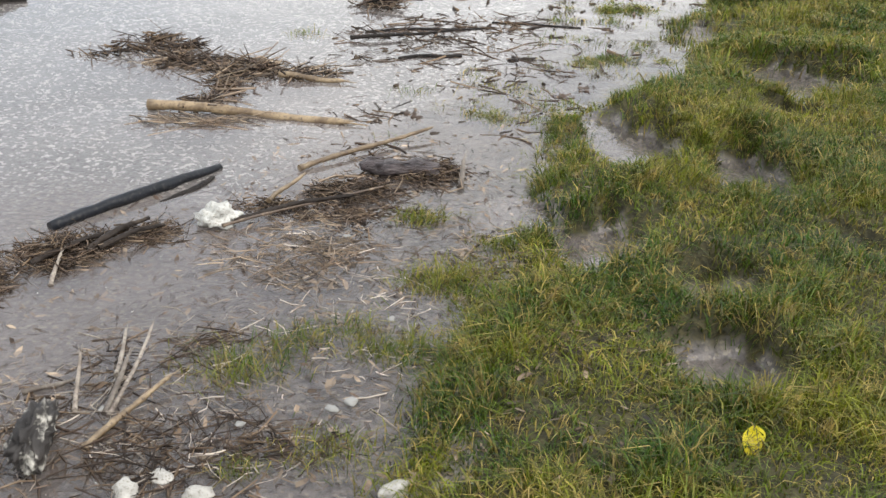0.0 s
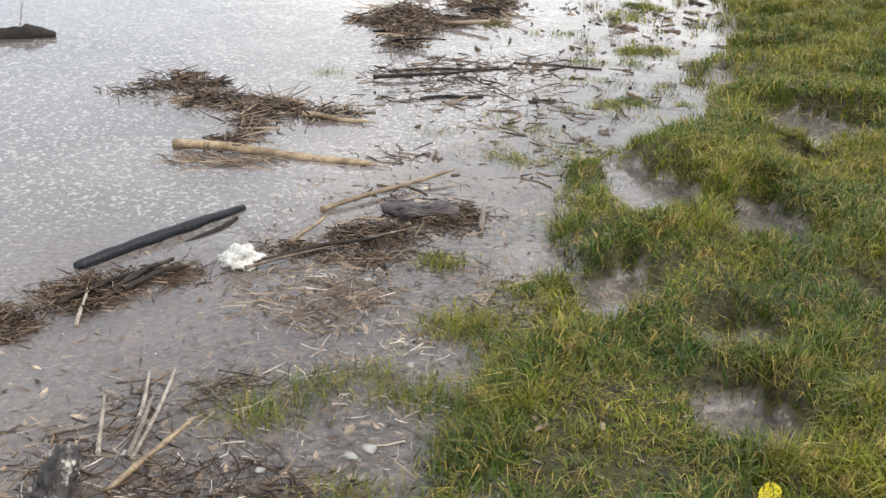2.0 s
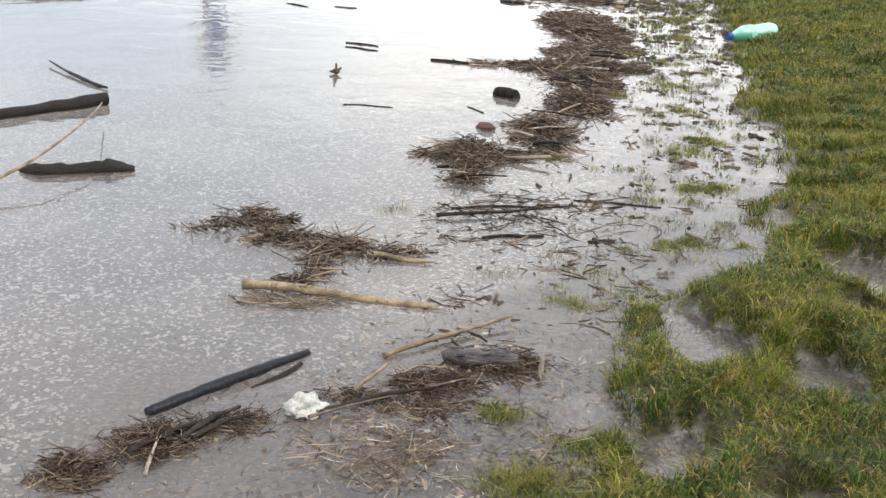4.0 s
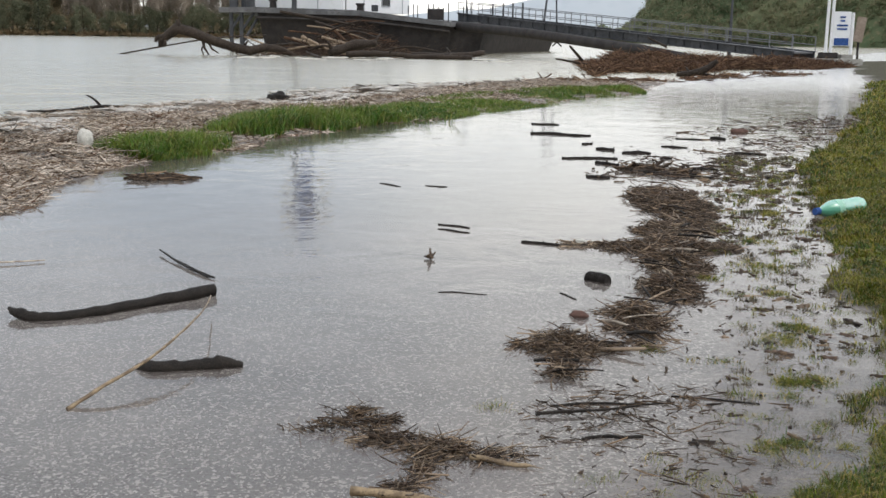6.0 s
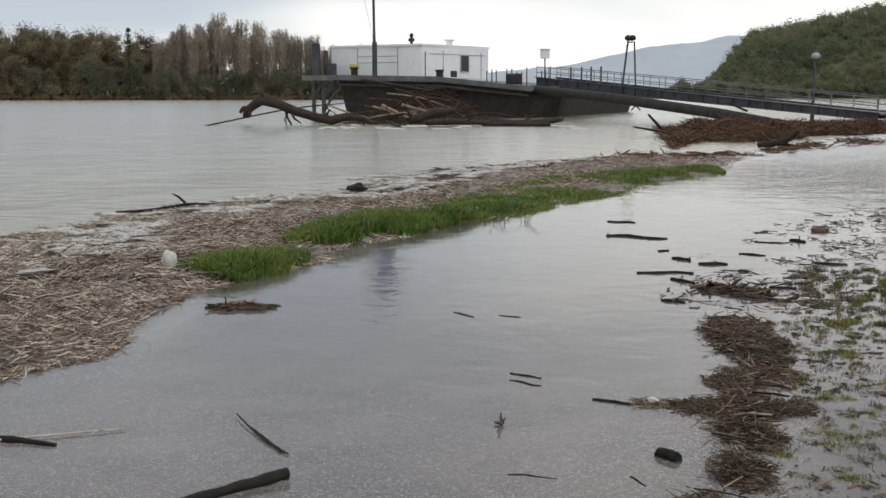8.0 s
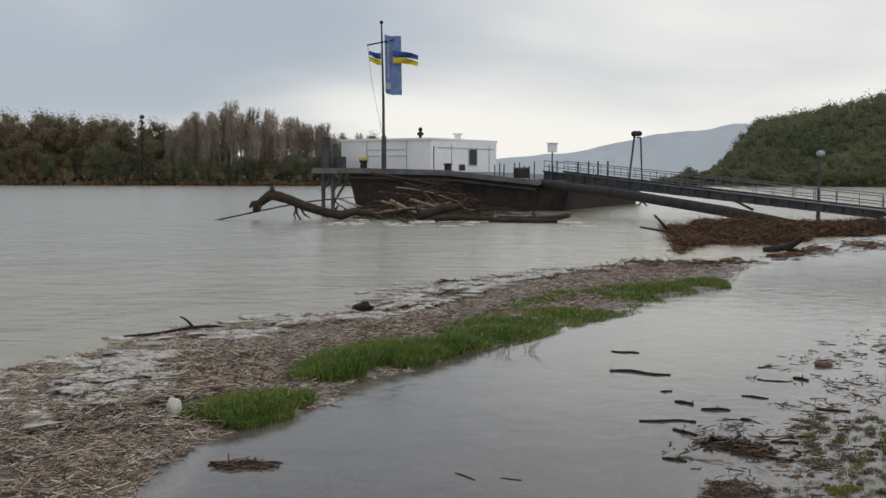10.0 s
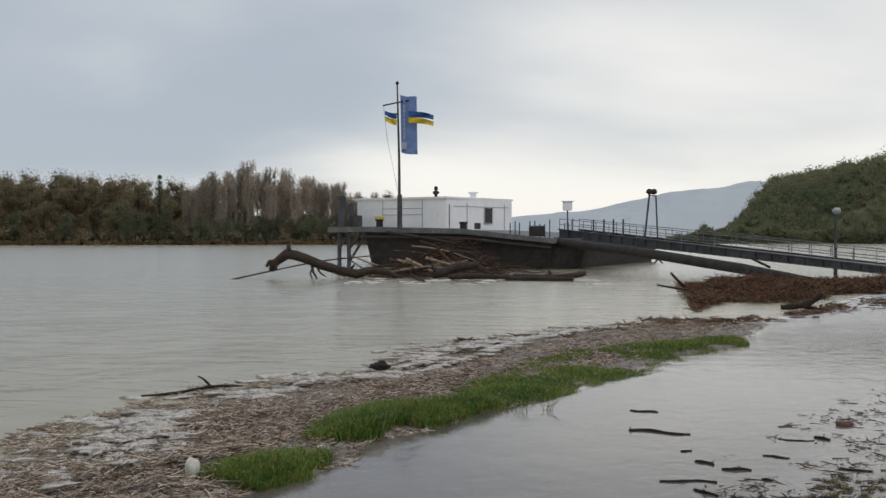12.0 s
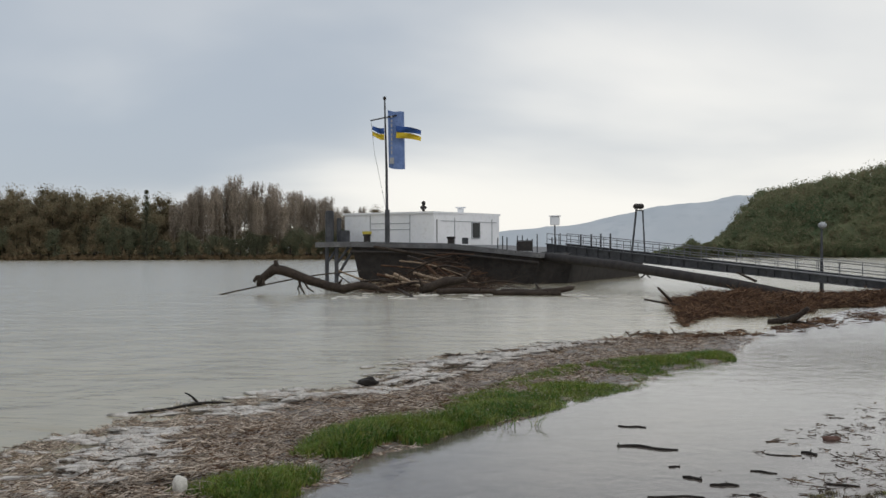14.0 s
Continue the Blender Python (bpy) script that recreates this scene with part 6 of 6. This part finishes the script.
    solid("brick_lump", Shape().lump((0.56, 3.42, 0.008), (0.042, 0.024, 0.02), 4, 0.3, 3, 1.4, -25), redm, "worn lump of red brick in the shallows", "brick")
    solid("brick_lump", Shape().lump((3.62, 13.0, 0.01), (0.11, 0.06, 0.04), 6, 0.3, 3, 1.4, 5), redm, "worn lump of red brick in the shallows", "brick")
    s = Shape()
    for k in range(7):
        a = k * 0.9
        s.tube([(-0.088, 4.55, 0.01), (-0.088 + 0.018 * math.cos(a) * (1 + k % 2), 4.55 + 0.03 * math.sin(a) * (1 + k % 3), 0.012 + 0.014 * (k % 3))], [0.01, 0.005], 5)
    solid("leaf_scrap", s, ROTTEN, "dark curled scrap of leaf afloat", "leaf")
    s = Shape().lump((-3.36, 8.85, float(spit_mound(np.array(-3.36), np.array(8.85))) + 0.08), (0.07, 0.06, 0.1), 3, 0.3, 3, 1.3, 20)
    solid("white_lump", s, FOAMED, "white foam block lying on the reed litter", "foam lump")
    s = Shape().lump((0.74, 5.03, 0.02), (0.03, 0.025, 0.015), 7, 0.4, 3)
    solid("white_scrap", s, FOAMED, "white scrap on floating reed bits", "foam lump")
    litter("reed_mat", "small floating mat of brown reed bits", [(0.64, 5.0), (0.82, 5.05)], [0.07, 0.07], 160, 0.03, (0.04, 0.16), (0.002, 0.004), STRAW, 41, 0.2, False)
    litter("stick_jam", "small jam of dark sticks and bark", [(1.6, 8.75), (1.8, 8.6), (2.0, 8.4)], [0.1, 0.16, 0.1], 130, 0.08, (0.1, 0.35), (0.006, 0.016), ROTTEN, 42, 0.3, False)
    # plastic bottle on its side
    m, t = blank("green_plastic")
    tint = wire(t, "ShaderNodeTexNoise", Scale=14.0, Detail=3.0)
    pl = wire(t, "ShaderNodeBsdfPrincipled", Base_Color=blend(t, tint.outputs[0], (0.1, 0.42, 0.27), (0.2, 0.55, 0.38)), Roughness=0.22)
    pl.inputs["Transmission Weight"].default_value = 0.35
    finish(t, pl)
    a, b = Vector((2.38, 6.04, 0.06)), Vector((2.69, 6.2, 0.075))
    way = (b - a).normalized() * 1.22
    prof = [(0.0, 0.016), (0.02, 0.016), (0.03, 0.022), (0.06, 0.034), (0.09, 0.046), (0.11, 0.049), (0.15, 0.049), (0.17, 0.044), (0.19, 0.048), (0.21, 0.044), (0.24, 0.049), (0.29, 0.05), (0.315, 0.044), (0.322, 0.034)]
    ob = thing("plastic_bottle", (2.55, 6.12, 0.0), "translucent green plastic bottle lying on the grass bank", "bottle")
    part("body", Shape().tube([a + way * k for k, r in prof], [r * 1.25 for k, r in prof], 16), m, ob, smooth=True)
    part("cap", Shape().tube([a - way * 0.018, a + way * 0.012], 0.024, 12), FLAGBLUE, ob, "dark blue screw cap")
    band = surface("faded_label", (0.3, 0.6, 0.45), (0.4, 0.66, 0.52), scale=30, rough=0.4, bump=0.1)
    part("label", Shape().tube([a + way * 0.115, a + way * 0.155], 0.0625, 16, caps=False), band, ob, "pale green label band")
    # reed seedlings that stand in the water before the spit
    s = Shape()
    rng = random.Random(2)
    for k in range(16):
        x, y = rng.choice(((-0.45, 13.6), (-0.1, 13.75), (-0.55, 13.5)))
        x += rng.uniform(-0.08, 0.08)
        s.tube([(x, y, -0.03), (x + rng.uniform(-0.05, 0.05), y, 0.06), (x + rng.uniform(-0.16, 0.16), y, rng.uniform(0.06, 0.2))], [0.005, 0.004, 0.002], 4)
    solid("drowned_plant", s, LUSH, "thin green stems standing in the flood water", "plant", kind="stuff")


def build_wrack_sticks():
    """Single sticks and reed lengths that stand out of the wrack line."""
    rng = random.Random(23)
    gen = np.random.default_rng(23)
    q, crest = scatter_line(gen, WRACK, [0.6 * w for w in WRACK_HALF], 80)
    for (x, y), c in zip(q, crest):
        a, half = rng.uniform(0, 6.3), rng.uniform(0.03, 0.12)
        r, z = rng.uniform(0.003, 0.0075), 0.012 + 0.04 * float(c)
        dx, dy, dz = half * math.cos(a), half * math.sin(a), rng.uniform(-0.012, 0.02)
        mat = rng.choice((GREYREED, STRAW, BARK, ROTTEN, BARK))
        word = {GREYREED: "grey reed length", STRAW: "brown straw stalk", BARK: "dark wet stick", ROTTEN: "rotten dark stick"}[mat]
        limb("wrack_stick", [(x - dx, y - dy, max(z - dz, r)), (x, y + rng.uniform(-0.01, 0.01), z + 0.004), (x + dx, y + dy, max(z + dz, r))], [r, r * 0.95, r * 0.7], mat, word + " lying on the wrack line", "stick", "sticks on the wrack line", 6)


def build_river_things():
    s = Shape()
    rng = random.Random(4)
    main = [(-17.32, 62, 0.42), (-17.25, 62, 0.78), (-16.9, 62, 1.08), (-16.4, 62, 1.45), (-15.9, 62, 1.38), (-15.3, 62, 1.2), (-14.3, 62, 0.8), (-13.1, 62, 0.45), (-12.2, 62.2, 0.26), (-11.4, 62.4, 0.48), (-10.5, 62.5, 0.38), (-9.5, 62.6, -0.05)]
    tree = thing("fallen_tree", (-13.5, 62, 0), "thick bare dark tree trunk with broken limbs jammed at the pontoon", "tree trunk")
    trunk = part("trunk", s.tube(main, [0.17, 0.24, 0.25, 0.33, 0.31, 0.29, 0.28, 0.27, 0.29, 0.24, 0.2, 0.1], 10), LOGWOOD, tree, smooth=True)
    for pts, rs in (([(-16.1, 62, 1.35), (-16.25, 61.9, 1.7), (-16.28, 61.9, 1.98)], [0.22, 0.16, 0.12]), ([(-16.95, 62, 1.0), (-17.45, 61.9, 0.98), (-17.6, 61.8, 0.7)], [0.16, 0.13, 0.1]), ([(-17.1, 62, 0.9), (-17.0, 61.8, 0.6), (-17.15, 61.7, 0.45)], [0.12, 0.1, 0.07]),
                    ([(-14.9, 62, 0.9), (-14.75, 61.8, 0.4), (-14.4, 61.6, -0.1)], [0.1, 0.07, 0.04]), ([(-14.6, 62, 0.8), (-14.3, 61.7, 0.35), (-13.9, 61.6, 0.1)], [0.08, 0.06, 0.03]), ([(-14.75, 62, 0.8), (-14.9, 61.7, 0.3), (-14.7, 61.6, -0.1)], [0.06, 0.05, 0.03]), ([(-13.0, 62, 0.4), (-12.9, 61.9, 0.1)], [0.1, 0.05]), ([(-12.5, 62.2, 0.6), (-12.3, 62.1, 0.85)], [0.09, 0.04])):
        part("limb", Shape().tube(pts, rs, 7), LOGWOOD, trunk, smooth=True)
    for pts, r in (([(-19.2, 60, -0.02), (-15.5, 66, 0.9), (-13.0, 72, 1.2)], 0.05), ([(-13.4, 80, 2.9), (-11.5, 79.5, 2.6), (-7.8, 79, 2.0)], 0.13), ([(-12.5, 70, 0.5), (-9.5, 68, 0.7), (-6, 66, 0.4)], 0.1),
                   ([(-9.6, 76, 0.8), (-7.4, 74, 1.5), (-5.6, 72, 1.1)], 0.08), ([(-2.8, 60.5, 0.18), (-0.5, 60.2, 0.15), (1.3, 60.8, 0.4)], 0.22), ([(-3.2, 60.0, 0.12), (0.6, 59.4, 0.12)], 0.2),
                   ([(-7.5, 61, 0.25), (-6.0, 61.5, 0.7), (-4.9, 62, 0.85)], 0.28), ([(-6.4, 60, 0.2), (-4.8, 60, 0.25), (-3.0, 60, 0.2)], 0.18), ([(-9.2, 64, 0.2), (-7.8, 58.5, 0.05), (-7.3, 57, -0.1)], 0.09),
                   ([(-11.0, 74, 0.4), (-8.4, 72, 1.7), (-6.6, 71, 2.2)], 0.07), ([(-10.5, 78, 2.2), (-8, 76, 1.4), (-5, 74, 0.4)], 0.1), ([(7.3, 36.0, 0.05), (8.0, 35.6, 0.18), (8.5, 35.4, 0.55)], 0.12),
                   ([(8.0, 35.8, 0.1), (8.7, 35.2, -0.02)], 0.09), ([(10.6, 56, 0.9), (9.8, 57, 1.35)], 0.09), ([(5.2, 46, 0.3), (4.6, 45.5, 0.9)], 0.08), ([(5.6, 46, 0.1), (4.1, 46.5, 0.35)], 0.07)):
        limb("driftwood_log", pts, [r * 0.8] + [r] * (len(pts) - 2) + [r * 0.6], LOGWOOD, "bare weathered driftwood log among the jammed branches", "log", "driftwood logs", 8, 2)
    froth = Shape()
    for k in range(34):
        x = rng.uniform(-11.5, 2.5)
        froth.lump((x, 59.0 + rng.uniform(-5.5, 2.5) + abs(x + 5) * 0.2, 0.0), (rng.uniform(0.1, 0.5), rng.uniform(0.1, 0.3), rng.uniform(0.02, 0.06)), k, 0.8, 2, 1.8)
    solid("froth", froth, FOAMED, "white froth where the current breaks on the logs", "foam", kind="stuff")
    for k in range(34):
        x, y = rng.gauss(-8.6, 1.9), rng.uniform(64, 81.5)
        z = 0.3 + 2.4 * math.exp(-((x + 8.8) / 2.4) ** 2) * ((y - 60) / 23) ** 2.2 * rng.uniform(0.4, 1.15)
        dx, dz, r = rng.uniform(1.4, 5.0), rng.uniform(-1.1, 0.35), rng.uniform(0.035, 0.12)
        limb("jammed_branch", [(x - dx / 2, y, max(z - dz, 0.05)), (x, y - 0.4, z + rng.uniform(-0.1, 0.3)), (x + dx / 2, y - 0.8, max(z + dz, 0.05))], [r, r * 0.8, r * 0.35],
             rng.choice((LOGWOOD, BRUSH, STRAW, BRUSH)), "long thin branch jammed against the pontoon bow", "branch", "branches at the pontoon bow", 6, 2)
    limb("forked_branch", [(-6.05, 14.2, 0.03), (-5.7, 14.6, 0.02), (-5.25, 15.1, 0.06), (-4.9, 15.5, 0.02)], [0.014, 0.022, 0.026, 0.012], BARK, "dark forked branch at the river edge of the spit", "branch", "branches on the spit", 7)
    limb("forked_branch", [(-5.28, 15.1, 0.05), (-5.4, 15.1, 0.17), (-5.5, 15.1, 0.22)], [0.024, 0.018, 0.008], BARK, "dark forked branch at the river edge of the spit", "branch", "branches on the spit", 7)
    solid("dark_stump", Shape().lump((-3.1, 17.7, 0.08), (0.19, 0.14, 0.1), 5, 0.5, 3, 1.6), BARK, "dark root stump on the foam at the spit", "stump")
    solid("dark_stump", Shape().lump((-1.28, 21.4, 0.08), (0.13, 0.1, 0.08), 8, 0.5, 3, 1.6), BARK, "dark root stump on the foam at the spit", "stump")
    for x, y, w in ((1.0, 26.2, 0.5), (3.2, 30.5, 0.9), (-1.8, 23.4, 0.5), (-0.4, 24.3, 0.7)):
        litter("twig_tangle", "tangle of dark twigs on the spit", [(x - w, y), (x + w, y + 0.1)], [0.12, 0.12], 90, 0.12, (0.1, 0.5), (0.008, 0.02), ROTTEN, int(50 + y), 0.4, False)


build_spit_litter()
build_near_things()
build_wrack_sticks()
build_path_things()
build_river_things()
